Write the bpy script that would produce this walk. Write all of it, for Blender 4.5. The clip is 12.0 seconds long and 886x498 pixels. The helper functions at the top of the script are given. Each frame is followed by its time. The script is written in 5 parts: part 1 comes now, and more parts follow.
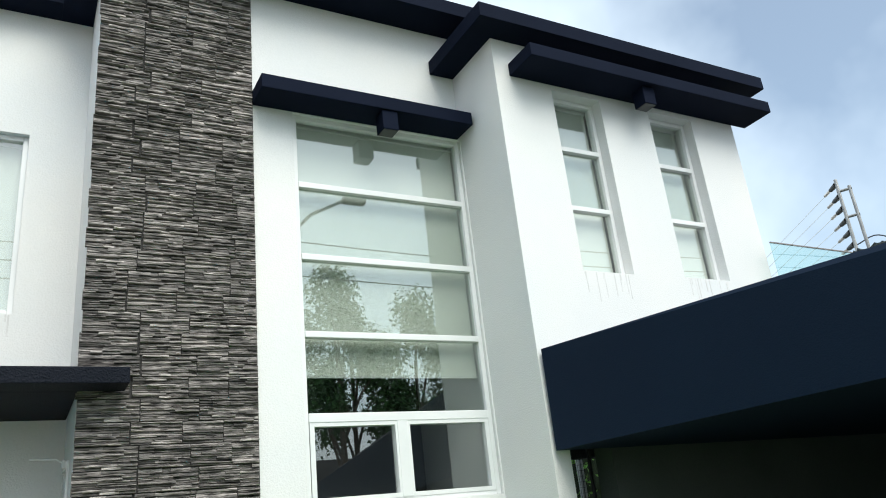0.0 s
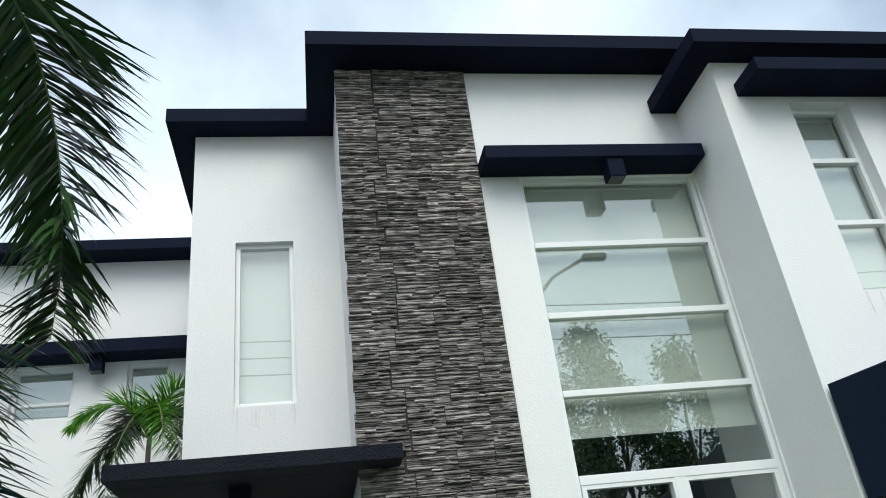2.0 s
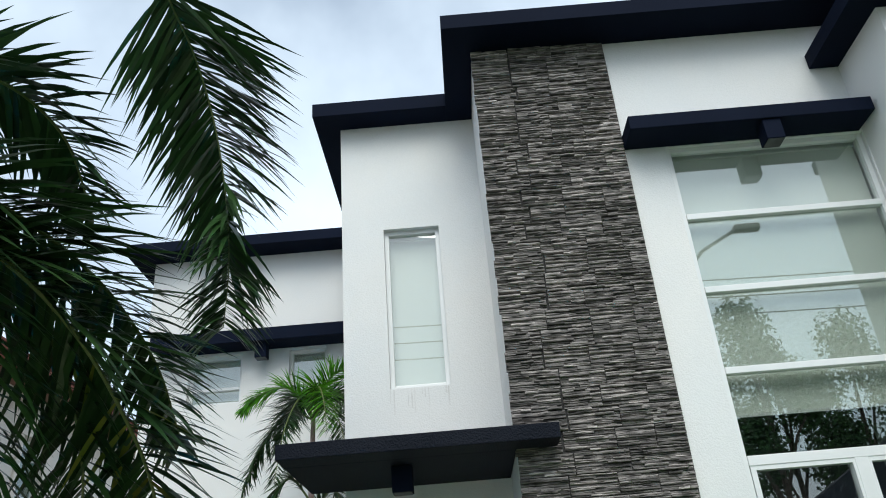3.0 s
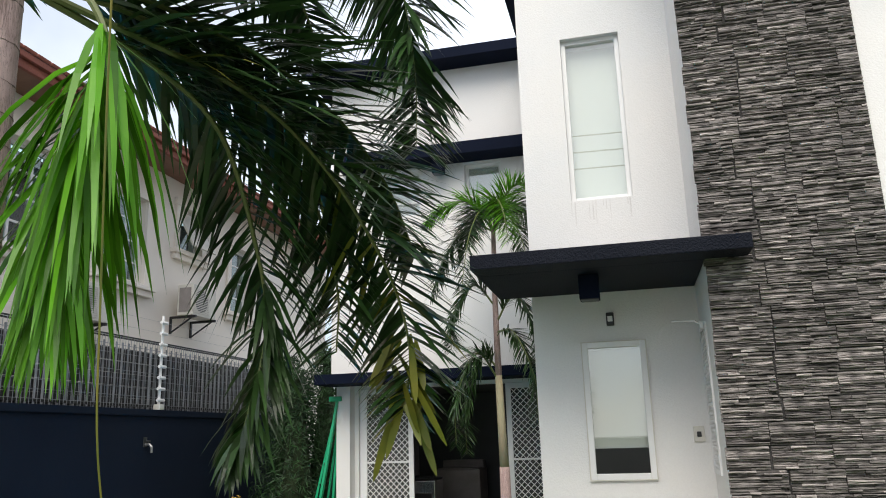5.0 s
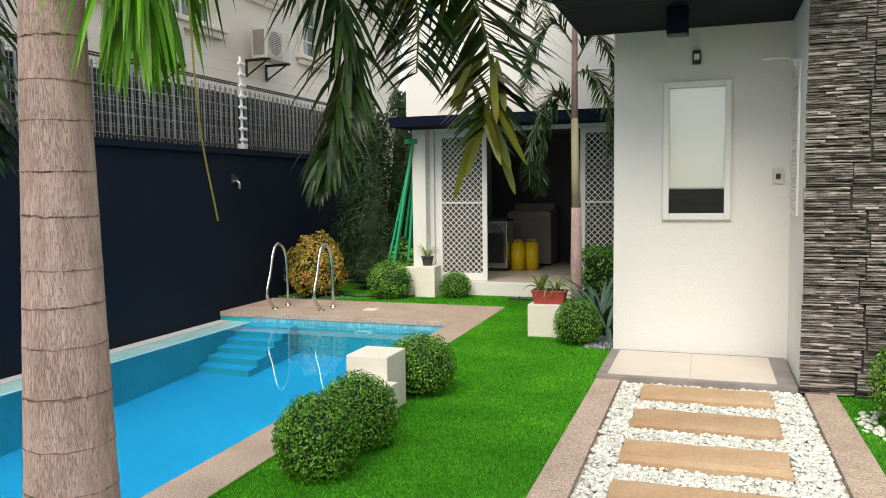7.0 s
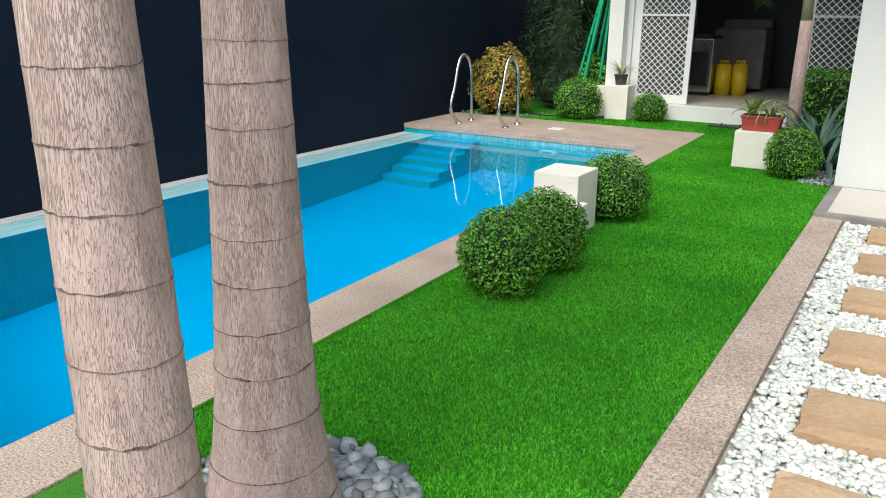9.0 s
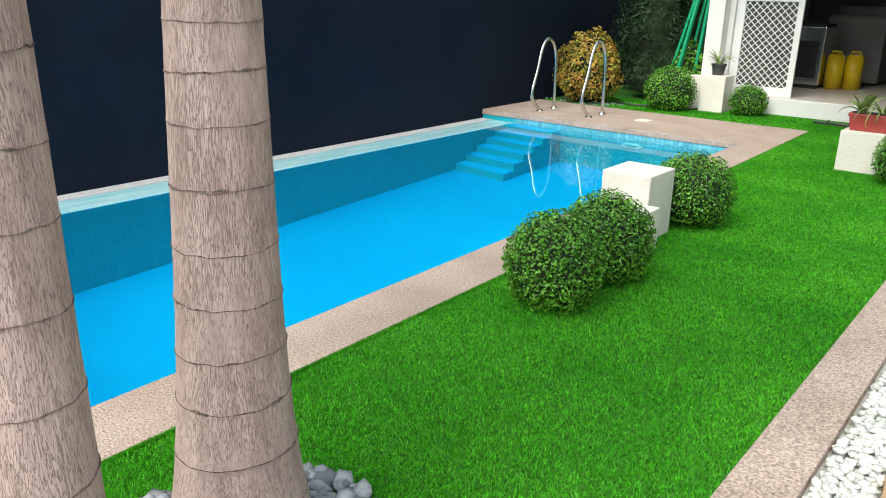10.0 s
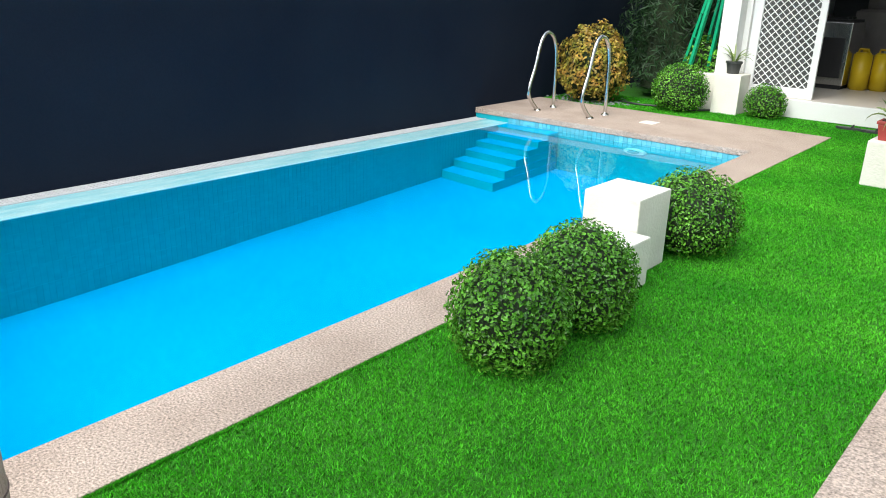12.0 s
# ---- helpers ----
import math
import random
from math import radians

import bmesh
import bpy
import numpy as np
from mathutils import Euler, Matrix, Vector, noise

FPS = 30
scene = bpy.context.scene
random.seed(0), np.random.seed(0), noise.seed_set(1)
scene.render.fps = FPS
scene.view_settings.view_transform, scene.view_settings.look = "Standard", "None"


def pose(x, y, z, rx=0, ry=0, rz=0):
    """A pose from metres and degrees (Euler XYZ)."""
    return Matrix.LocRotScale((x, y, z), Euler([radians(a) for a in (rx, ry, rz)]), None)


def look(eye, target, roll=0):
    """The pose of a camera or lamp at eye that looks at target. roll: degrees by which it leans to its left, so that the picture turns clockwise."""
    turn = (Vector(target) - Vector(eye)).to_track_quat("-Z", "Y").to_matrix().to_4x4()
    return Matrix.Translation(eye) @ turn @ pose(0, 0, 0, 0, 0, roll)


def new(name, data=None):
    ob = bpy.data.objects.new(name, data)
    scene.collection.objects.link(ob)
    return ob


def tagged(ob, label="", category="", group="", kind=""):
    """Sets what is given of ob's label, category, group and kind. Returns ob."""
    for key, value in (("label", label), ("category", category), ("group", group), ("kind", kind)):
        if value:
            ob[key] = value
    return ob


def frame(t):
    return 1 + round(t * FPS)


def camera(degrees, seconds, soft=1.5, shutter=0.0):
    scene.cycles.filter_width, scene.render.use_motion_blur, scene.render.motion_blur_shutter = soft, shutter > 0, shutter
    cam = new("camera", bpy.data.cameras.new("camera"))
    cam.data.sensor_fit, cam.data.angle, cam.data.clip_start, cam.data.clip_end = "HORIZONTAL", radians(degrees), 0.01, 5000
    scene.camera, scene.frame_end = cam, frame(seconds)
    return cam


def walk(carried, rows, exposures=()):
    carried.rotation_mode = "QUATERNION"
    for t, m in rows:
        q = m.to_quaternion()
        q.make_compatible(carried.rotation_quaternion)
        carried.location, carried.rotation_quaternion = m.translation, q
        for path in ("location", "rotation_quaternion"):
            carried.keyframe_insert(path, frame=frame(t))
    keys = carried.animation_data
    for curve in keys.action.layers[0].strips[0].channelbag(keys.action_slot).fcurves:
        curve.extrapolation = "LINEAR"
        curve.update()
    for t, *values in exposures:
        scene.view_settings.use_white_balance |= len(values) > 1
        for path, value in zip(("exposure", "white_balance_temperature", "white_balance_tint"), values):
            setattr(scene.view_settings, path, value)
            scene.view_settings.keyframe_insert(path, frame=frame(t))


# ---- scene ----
cam = camera(59.8, 12.0, soft=1.0)
PATH = [
    (0, (0.373, 0.308, 1.621), (1.318, 1.923, 2.327), -6.4),
    (0.5, (0.385, 0.324, 1.633), (1.175, 1.986, 2.416), -6.7),
    (1, (0.407, 0.337, 1.605), (1.041, 2.031, 2.457), -7.0),
    (1.5, (0.412, 0.36, 1.597), (0.916, 2.073, 2.499), -7.4),
    (2, (0.414, 0.367, 1.602), (0.767, 2.107, 2.523), -7.3),
    (2.5, (0.393, 0.379, 1.615), (0.556, 2.148, 2.533), -6.3),
    (3, (0.344, 0.402, 1.597), (0.34, 2.18, 2.512), -4.7),
    (3.2, (0.335, 0.416, 1.588), (0.259, 2.194, 2.499), -3.9),
    (4.8, (0.147, 0.263, 1.622), (-0.291, 2.139, 2.161), -1.8),
    (5, (0.141, 0.261, 1.613), (-0.305, 2.151, 2.091), -1.8),
    (5.5, (0.141, 0.268, 1.605), (-0.342, 2.181, 1.933), -1.5),
    (6, (0.116, 0.26, 1.574), (-0.403, 2.184, 1.741), -1.2),
    (6.5, (0.122, 0.267, 1.535), (-0.455, 2.182, 1.536), -1.0),
    (7, (0.107, 0.26, 1.501), (-0.542, 2.146, 1.349), -0.7),
    (7.5, (0.079, 0.269, 1.456), (-0.671, 2.097, 1.149), -0.1),
    (7.7, (0.062, 0.285, 1.446), (-0.729, 2.084, 1.076), 0.2),
    (9.3, (-0.133, 0.648, 1.368), (-1.213, 2.214, 0.75), 0.5),
    (9.5, (-0.13, 0.745, 1.377), (-1.258, 2.274, 0.753), 0.8),
    (10, (-0.134, 0.93, 1.37), (-1.332, 2.399, 0.731), 1.1),
    (10.5, (-0.221, 1.109, 1.364), (-1.42, 2.575, 0.721), 0.4),
    (11, (-0.308, 1.272, 1.353), (-1.483, 2.752, 0.698), 0.1),
    (11.5, (-0.339, 1.468, 1.35), (-1.518, 2.939, 0.681), 0.9),
    (12, (-0.34, 1.674, 1.35), (-1.563, 3.111, 0.689), 1.7),
]
walk(cam, [(t, look(eye, target, roll)) for t, eye, target, roll in PATH],
     exposures=[(0, 0.32, 6450, 2), (3.2, -0.06, 6200, 3), (4.9, 0.16, 6650, 10), (5.5, 0.36, 7700, 10), (6.5, 0.38, 7600, 8), (7.0, 0.38, 7400, 8), (7.6, 0.34, 7050, 7), (9.3, 0.48, 6620, 4), (10.5, 0.76, 6820, 4), (11.2, 0.84, 6550, 4), (12.0, 0.88, 6450, 4)])

# ---- world and light ----
world = bpy.data.worlds.new("sky")
scene.world = world
world.use_nodes = True
wn, wl = world.node_tree.nodes, world.node_tree.links
SUN_EL, SUN_ROT = 50, 178
sky = wn.new("ShaderNodeTexSky")
sky.sky_type, sky.sun_disc, sky.sun_elevation, sky.sun_rotation = "NISHITA", False, radians(SUN_EL), radians(SUN_ROT)
sky.air_density, sky.dust_density, sky.ozone_density = 1.0, 2.0, 1.0
wc = wn.new("ShaderNodeTexCoord")
cl = wn.new("ShaderNodeTexNoise")
cl.inputs["Scale"].default_value, cl.inputs["Detail"].default_value, cl.inputs["Roughness"].default_value = 1.7, 6, 0.5
ramp = wn.new("ShaderNodeValToRGB")
ramp.color_ramp.elements[0].position, ramp.color_ramp.elements[1].position = 0.34, 0.68
ramp.color_ramp.elements[0].color = (0.16, 0.16, 0.16, 1)
mixc = wn.new("ShaderNodeMix")
mixc.data_type = "RGBA"
mixc.inputs["B"].default_value = (7.6, 8.3, 9.4, 1)
wl.new(wc.outputs["Generated"], cl.inputs["Vector"])
wl.new(cl.outputs["Fac"], ramp.inputs["Fac"])
wl.new(ramp.outputs["Color"], mixc.inputs["Factor"])
wl.new(sky.outputs["Color"], mixc.inputs["A"])
wl.new(mixc.outputs["Result"], wn["Background"].inputs["Color"])
wn["Background"].inputs["Strength"].default_value = 0.145
sun = new("sun", bpy.data.lights.new("sun", "SUN"))
sun.data.energy, sun.data.angle, sun.data.color = 2.4, radians(44), (1.0, 0.96, 0.90)
az = radians(SUN_ROT)
sun.matrix_world = look((0, 0, 0), (-math.sin(az) * math.cos(radians(SUN_EL)), -math.cos(az) * math.cos(radians(SUN_EL)), -math.sin(radians(SUN_EL))))


# ---- materials ----
def shade(name, a, b=None, scale=4.0, rough=0.6, bump=0.0, bscale=60.0, metal=0.0, stretch=(1, 1, 1), rand=0.0, island=0.0, fine=0.0, dist=0.02, detail=5.0, trans=0.0, spec=0.5):
    """A material of two colours mixed by noise at a large and a small scale, with fine relief."""
    m = bpy.data.materials.new(name)
    m.use_nodes = True
    n, l = m.node_tree.nodes, m.node_tree.links
    p = n["Principled BSDF"]
    p.inputs["Roughness"].default_value, p.inputs["Metallic"].default_value = rough, metal
    p.inputs["Specular IOR Level"].default_value = spec
    tc, mp = n.new("ShaderNodeTexCoord"), n.new("ShaderNodeMapping")
    mp.inputs["Scale"].default_value = stretch
    l.new(tc.outputs["Object"], mp.inputs["Vector"])
    big = n.new("ShaderNodeTexNoise")
    big.inputs["Scale"].default_value, big.inputs["Detail"].default_value = scale, detail
    l.new(mp.outputs["Vector"], big.inputs["Vector"])
    mr = n.new("ShaderNodeMapRange")
    mr.inputs["From Min"].default_value, mr.inputs["From Max"].default_value = 0.3, 0.7
    l.new(big.outputs["Fac"], mr.inputs["Value"])
    mx = n.new("ShaderNodeMix")
    mx.data_type = "RGBA"
    mx.inputs["A"].default_value, mx.inputs["B"].default_value = (*a, 1), (*(b or a), 1)
    l.new(mr.outputs["Result"], mx.inputs["Factor"])
    col = mx.outputs["Result"]
    small = n.new("ShaderNodeTexNoise")
    small.inputs["Scale"].default_value, small.inputs["Detail"].default_value = bscale, 3
    l.new(mp.outputs["Vector"], small.inputs["Vector"])

    def scaled(col, src, amount):
        r = n.new("ShaderNodeMapRange")
        r.inputs["To Min"].default_value, r.inputs["To Max"].default_value = 1 - amount, 1 + amount
        l.new(src, r.inputs["Value"])
        v = n.new("ShaderNodeMix")
        v.data_type, v.blend_type = "RGBA", "MULTIPLY"
        v.inputs["Factor"].default_value = 1.0
        l.new(col, v.inputs["A"])
        l.new(r.outputs["Result"], v.inputs["B"])
        return v.outputs["Result"]

    if fine:
        col = scaled(col, small.outputs["Fac"], fine)
    if rand:
        col = scaled(col, n.new("ShaderNodeObjectInfo").outputs["Random"], rand)
    if island:
        col = scaled(col, n.new("ShaderNodeNewGeometry").outputs["Random Per Island"], island)
    l.new(col, p.inputs["Base Color"])
    if bump:
        bp = n.new("ShaderNodeBump")
        bp.inputs["Strength"].default_value, bp.inputs["Distance"].default_value = bump, dist
        l.new(small.outputs["Fac"], bp.inputs["Height"])
        l.new(bp.outputs["Normal"], p.inputs["Normal"])
    if trans:
        t = n.new("ShaderNodeBsdfTranslucent")
        l.new(col, t.inputs["Color"])
        ms = n.new("ShaderNodeMixShader")
        ms.inputs["Fac"].default_value = trans
        l.new(p.outputs["BSDF"], ms.inputs[1])
        l.new(t.outputs["BSDF"], ms.inputs[2])
        l.new(ms.outputs["Shader"], n["Material Output"].inputs["Surface"])
    return m


def clear(name, tint, ior, bend):
    """Glass or water: Fresnel gloss over a clear or bending body."""
    m = bpy.data.materials.new(name)
    m.use_nodes = True
    n, l = m.node_tree.nodes, m.node_tree.links
    body = n.new("ShaderNodeBsdfRefraction" if bend else "ShaderNodeBsdfTransparent")
    body.inputs["Color"].default_value = (*tint, 1)
    if bend:
        body.inputs["IOR"].default_value = ior
        body.inputs["Roughness"].default_value = 0.0
    gl, fr, ms = n.new("ShaderNodeBsdfGlossy"), n.new("ShaderNodeFresnel"), n.new("ShaderNodeMixShader")
    gl.inputs["Roughness"].default_value = 0.0
    fr.inputs["IOR"].default_value = ior
    if bend:
        l.new(fr.outputs["Fac"], ms.inputs["Fac"])
    else:
        lw, pw, ad = n.new("ShaderNodeLayerWeight"), n.new("ShaderNodeMath"), n.new("ShaderNodeMapRange")
        pw.operation, pw.inputs[1].default_value = "POWER", 4.0
        ad.inputs["To Min"].default_value, ad.inputs["To Max"].default_value = ((ior - 1) / (ior + 1)) ** 2 * 2.0, 1.0
        lw.inputs["Blend"].default_value = 0.5
        l.new(lw.outputs["Facing"], pw.inputs[0])
        l.new(pw.outputs["Value"], ad.inputs["Value"])
        l.new(ad.outputs["Result"], ms.inputs["Fac"])
    l.new(body.outputs["BSDF"], ms.inputs[1])
    l.new(gl.outputs["BSDF"], ms.inputs[2])
    l.new(ms.outputs["Shader"], n["Material Output"].inputs["Surface"])
    if bend:
        tx, mp, bp = n.new("ShaderNodeTexNoise"), n.new("ShaderNodeTexCoord"), n.new("ShaderNodeBump")
        tx.inputs["Scale"].default_value = 2.2
        bp.inputs["Strength"].default_value, bp.inputs["Distance"].default_value = 0.05, 0.02
        l.new(mp.outputs["Object"], tx.inputs["Vector"])
        l.new(tx.outputs["Fac"], bp.inputs["Height"])
        for s in (body, gl, fr):
            l.new(bp.outputs["Normal"], s.inputs["Normal"])
    return m


M_WALL = shade("white_stucco", (0.73, 0.74, 0.745), (0.80, 0.78, 0.755), 0.7, 0.8, 0.35, 80, fine=0.05, dist=0.01)
M_CREAM = shade("cream_paint", (0.83, 0.76, 0.68), (0.87, 0.81, 0.74), 0.8, 0.8, 0.1, 80, fine=0.03)
M_NAVY = shade("charcoal_navy_paint", (0.007, 0.012, 0.024), (0.011, 0.017, 0.030), 0.9, 0.7, 0.12, 90, fine=0.15, spec=0.10)
M_CARPORT = shade("deep_navy_paint", (0.0012, 0.0085, 0.025), (0.002, 0.011, 0.030), 0.8, 0.75, 0.1, 90, fine=0.12, spec=0.2)
M_SLATE = shade("charcoal_textured_paint", (0.005, 0.007, 0.013), (0.009, 0.011, 0.018), 2.0, 0.6, 0.9, 75, spec=0.10, fine=0.2, dist=0.012)
M_FASCIA = shade("charcoal_fascia_paint", (0.0035, 0.0065, 0.017), (0.0055, 0.009, 0.022), 1.5, 0.75, 0.15, 120, fine=0.12, spec=0.07)
M_STONE = shade("ledger_stone", (0.050, 0.045, 0.044), (0.38, 0.342, 0.322), 14, 0.85, 0.9, 45, stretch=(0.5, 0.5, 2.5), rand=0.2, island=0.65, fine=0.5, dist=0.012)
M_MORTAR = shade("dark_mortar", (0.035, 0.033, 0.033), (0.05, 0.048, 0.047), 8, 0.95, 0.4, 60)
M_FRAME = shade("white_aluminium", (0.74, 0.75, 0.75), (0.80, 0.80, 0.80), 3, 0.35, 0, 50, fine=0.02)
M_SHADE = shade("white_blind_fabric", (0.76, 0.78, 0.73), (0.82, 0.83, 0.78), 1.5, 0.9, 0.1, 300, stretch=(1, 1, 1), fine=0.03)
# dark base colour stands in for the lack of light indoors
M_ROOM = shade("room_dimness_in_colour", (0.06, 0.066, 0.072), (0.085, 0.09, 0.10), 1, 0.8)
M_GLASS = clear("window_glass", (0.93, 0.955, 0.94), 1.8, False)
M_RAILGLASS = clear("rail_glass", (0.80, 0.92, 0.90), 1.5, False)
M_WATER = clear("pool_water", (0.55, 0.93, 0.98), 1.33, True)
M_POOL = shade("blue_pool_tile", (0.00, 0.375, 0.72), (0.00, 0.43, 0.78), 0.7, 0.4, 0, 60, fine=0.06)
M_POOLWALL = shade("teal_pool_tile", (0.010, 0.38, 0.47), (0.016, 0.44, 0.53), 14, 0.4, 0, 60, fine=0.05, island=0.03)
M_MOSAIC = shade("pale_blue_mosaic", (0.09, 0.42, 0.52), (0.20, 0.55, 0.64), 6, 0.3, 0, 60, island=0.18)
M_LEDGE = shade("wet_pale_ledge", (0.30, 0.66, 0.73), (0.52, 0.79, 0.82), 5, 0.15, 0.1, 30, stretch=(3, 0.6, 1), fine=0.1)
M_GRATE = shade("white_grating", (0.62, 0.61, 0.62), (0.70, 0.69, 0.69), 5, 0.6, rand=0.05)
M_COPING = shade("washed_pebble_coping", (0.39, 0.295, 0.24), (0.51, 0.40, 0.335), 2.5, 0.85, 0.8, 120, fine=1.3, dist=0.006)
M_TURF = shade("turf_base", (0.03, 0.17, 0.008), (0.05, 0.24, 0.012), 3, 0.95, 0.5, 200, fine=0.4)
M_BLADE = shade("turf_blade", (0.045, 0.33, 0.010), (0.115, 0.50, 0.026), 1.6, 0.45, island=0.85, trans=0.3, spec=0.25)
M_PEBBLE = shade("white_pebble", (0.58, 0.60, 0.55), (0.80, 0.80, 0.76), 30, 0.7, 0.2, 120, island=0.22)
M_GREYPEB = shade("grey_river_pebble", (0.16, 0.18, 0.20), (0.36, 0.38, 0.40), 14, 0.55, 0.1, 120, island=0.45)
M_BED = shade("shadowed_gravel_bed", (0.46, 0.46, 0.42), (0.58, 0.58, 0.54), 30, 0.95, 0.5, 120, fine=0.3)
M_STEP = shade("sandstone_slab", (0.44, 0.28, 0.16), (0.52, 0.37, 0.24), 3.5, 0.8, 0.5, 45, rand=0.12, fine=0.22, dist=0.01)
M_TILE = shade("beige_porch_tile", (0.60, 0.54, 0.48), (0.66, 0.60, 0.54), 2, 0.35, 0.02, 60, fine=0.03, rand=0.03)
M_GREY = shade("grey_stone_border", (0.22, 0.20, 0.19), (0.30, 0.27, 0.26), 5, 0.7, 0.2, 90, fine=0.2)
M_CUBE = shade("cream_concrete", (0.75, 0.71, 0.63), (0.82, 0.79, 0.72), 4, 0.8, 0.2, 60, fine=0.06)
M_BARK = shade("palm_bark", (0.45, 0.31, 0.285), (0.66, 0.485, 0.455), 7, 0.9, 0, 40, stretch=(3, 3, 0.6), fine=0.25)


def fissured(m, dark, scale, width, depth):
    """Adds thin, wandering upright cracks to a bark material."""
    n, l = m.node_tree.nodes, m.node_tree.links
    p = n["Principled BSDF"]
    tc, mp, nz, big = n.new("ShaderNodeTexCoord"), n.new("ShaderNodeMapping"), n.new("ShaderNodeTexNoise"), n.new("ShaderNodeTexNoise")
    mp.inputs["Scale"].default_value = (1, 1, 0.032)
    nz.inputs["Scale"].default_value, nz.inputs["Detail"].default_value = scale, 3
    big.inputs["Scale"].default_value = 5
    l.new(tc.outputs["Object"], mp.inputs["Vector"])
    l.new(mp.outputs["Vector"], nz.inputs["Vector"])
    l.new(tc.outputs["Object"], big.inputs["Vector"])
    sub, ab, mr, wide = n.new("ShaderNodeMath"), n.new("ShaderNodeMath"), n.new("ShaderNodeMapRange"), n.new("ShaderNodeMapRange")
    sub.operation, ab.operation, sub.inputs[1].default_value = "SUBTRACT", "ABSOLUTE", 0.5
    l.new(nz.outputs["Fac"], sub.inputs[0])
    l.new(sub.outputs[0], ab.inputs[0])
    wide.inputs["From Min"].default_value, wide.inputs["From Max"].default_value = 0.3, 0.7
    wide.inputs["To Min"].default_value, wide.inputs["To Max"].default_value = width * 0.35, width * 1.5
    l.new(big.outputs["Fac"], wide.inputs["Value"])
    l.new(ab.outputs[0], mr.inputs["Value"])
    l.new(wide.outputs["Result"], mr.inputs["From Max"])
    mr.inputs["From Min"].default_value = 0.0
    mx = n.new("ShaderNodeMix")
    mx.data_type = "RGBA"
    mx.inputs["A"].default_value = (*dark, 1)
    l.new(p.inputs["Base Color"].links[0].from_socket, mx.inputs["B"])
    l.new(mr.outputs["Result"], mx.inputs["Factor"])
    l.new(mx.outputs["Result"], p.inputs["Base Color"])
    bp = n.new("ShaderNodeBump")
    bp.inputs["Strength"].default_value, bp.inputs["Distance"].default_value = 0.7, depth
    l.new(mr.outputs["Result"], bp.inputs["Height"])
    l.new(bp.outputs["Normal"], p.inputs["Normal"])


fissured(M_BARK, (0.27, 0.19, 0.17), 290, 0.050, 0.0018)
M_RING = shade("dark_leaf_scar", (0.10, 0.068, 0.055), (0.33, 0.24, 0.21), 40, 0.95, 0.8, 90, fine=0.4)
M_SHEATH = shade("tan_palm_sheath", (0.42, 0.33, 0.22), (0.36, 0.36, 0.22), 3, 0.7, 0.3, 30, stretch=(4, 4, 0.6), fine=0.2)
M_LEAF = shade("clipped_shrub_leaf", (0.040, 0.17, 0.010), (0.175, 0.43, 0.045), 5, 0.26, island=0.75, trans=0.2)
# near-black: the shade deep inside foliage, put into the colour
M_INNER = shade("painted_inner_shade", (0.012, 0.026, 0.008), (0.022, 0.036, 0.012), 9, 0.95, 0.5, 60)
M_GOLD = shade("gold_tipped_leaf", (0.22, 0.30, 0.03), (0.62, 0.33, 0.08), 9, 0.45, island=0.6, trans=0.3)
M_PINE = shade("dark_conifer_leaf", (0.006, 0.028, 0.007), (0.020, 0.066, 0.014), 4, 0.6, island=0.5, trans=0.15)
# one palm leaf in two copies: backlit shade and sunlight put into the colours
M_FROND = shade("shaded_palm_leaflet", (0.012, 0.040, 0.010), (0.036, 0.080, 0.020), 3, 0.34, island=0.55, trans=0.12)
M_FRONDLIT = shade("sunlit_palm_leaflet", (0.075, 0.26, 0.010), (0.170, 0.43, 0.030), 3, 0.36, island=0.6, trans=0.42)
M_FRONDYEL = shade("yellowing_palm_leaflet", (0.11, 0.15, 0.018), (0.24, 0.22, 0.03), 6, 0.4, island=0.45, trans=0.35)
M_RACHIS = shade("green_leaf_stalk", (0.10, 0.14, 0.04), (0.16, 0.18, 0.06), 6, 0.5, fine=0.2)
M_AGAVE = shade("blue_green_strap_leaf", (0.06, 0.14, 0.10), (0.12, 0.22, 0.16), 4, 0.45, island=0.3, trans=0.15)
M_SPIDER = shade("striped_green_leaf", (0.14, 0.26, 0.05), (0.42, 0.48, 0.20), 18, 0.5, island=0.35, trans=0.25)
M_REDPOT = shade("red_plastic", (0.34, 0.045, 0.040), (0.40, 0.065, 0.055), 5, 0.45, fine=0.08)
M_DARKPOT = shade("dark_plastic", (0.03, 0.035, 0.035), (0.05, 0.052, 0.05), 5, 0.5)
M_SOIL = shade("potting_soil", (0.04, 0.028, 0.02), (0.08, 0.055, 0.04), 30, 0.95, 0.5, 80)
M_STEEL = shade("polished_steel", (0.62, 0.62, 0.60), (0.70, 0.70, 0.68), 3, 0.18, metal=1.0)
M_GREEN = shade("green_fibreglass", (0.0, 0.30, 0.13), (0.01, 0.38, 0.18), 3, 0.4, fine=0.1)
M_YELLOW = shade("yellow_plastic", (0.62, 0.42, 0.01), (0.70, 0.50, 0.02), 3, 0.4, fine=0.05)
M_BLACK = shade("black_metal", (0.012, 0.012, 0.014), (0.02, 0.02, 0.022), 5, 0.45, fine=0.1)
M_FENCE = shade("galvanised_grey_bar", (0.22, 0.23, 0.25), (0.36, 0.37, 0.39), 5, 0.5, metal=0.2, rand=0.35)
M_ROOFRED = shade("red_brown_roof_tile", (0.20, 0.055, 0.035), (0.28, 0.085, 0.055), 4, 0.75, 0.4, 40, fine=0.2)
M_SOFFITRED = shade("brown_timber_soffit", (0.20, 0.095, 0.06), (0.26, 0.13, 0.085), 4, 0.7, fine=0.15)
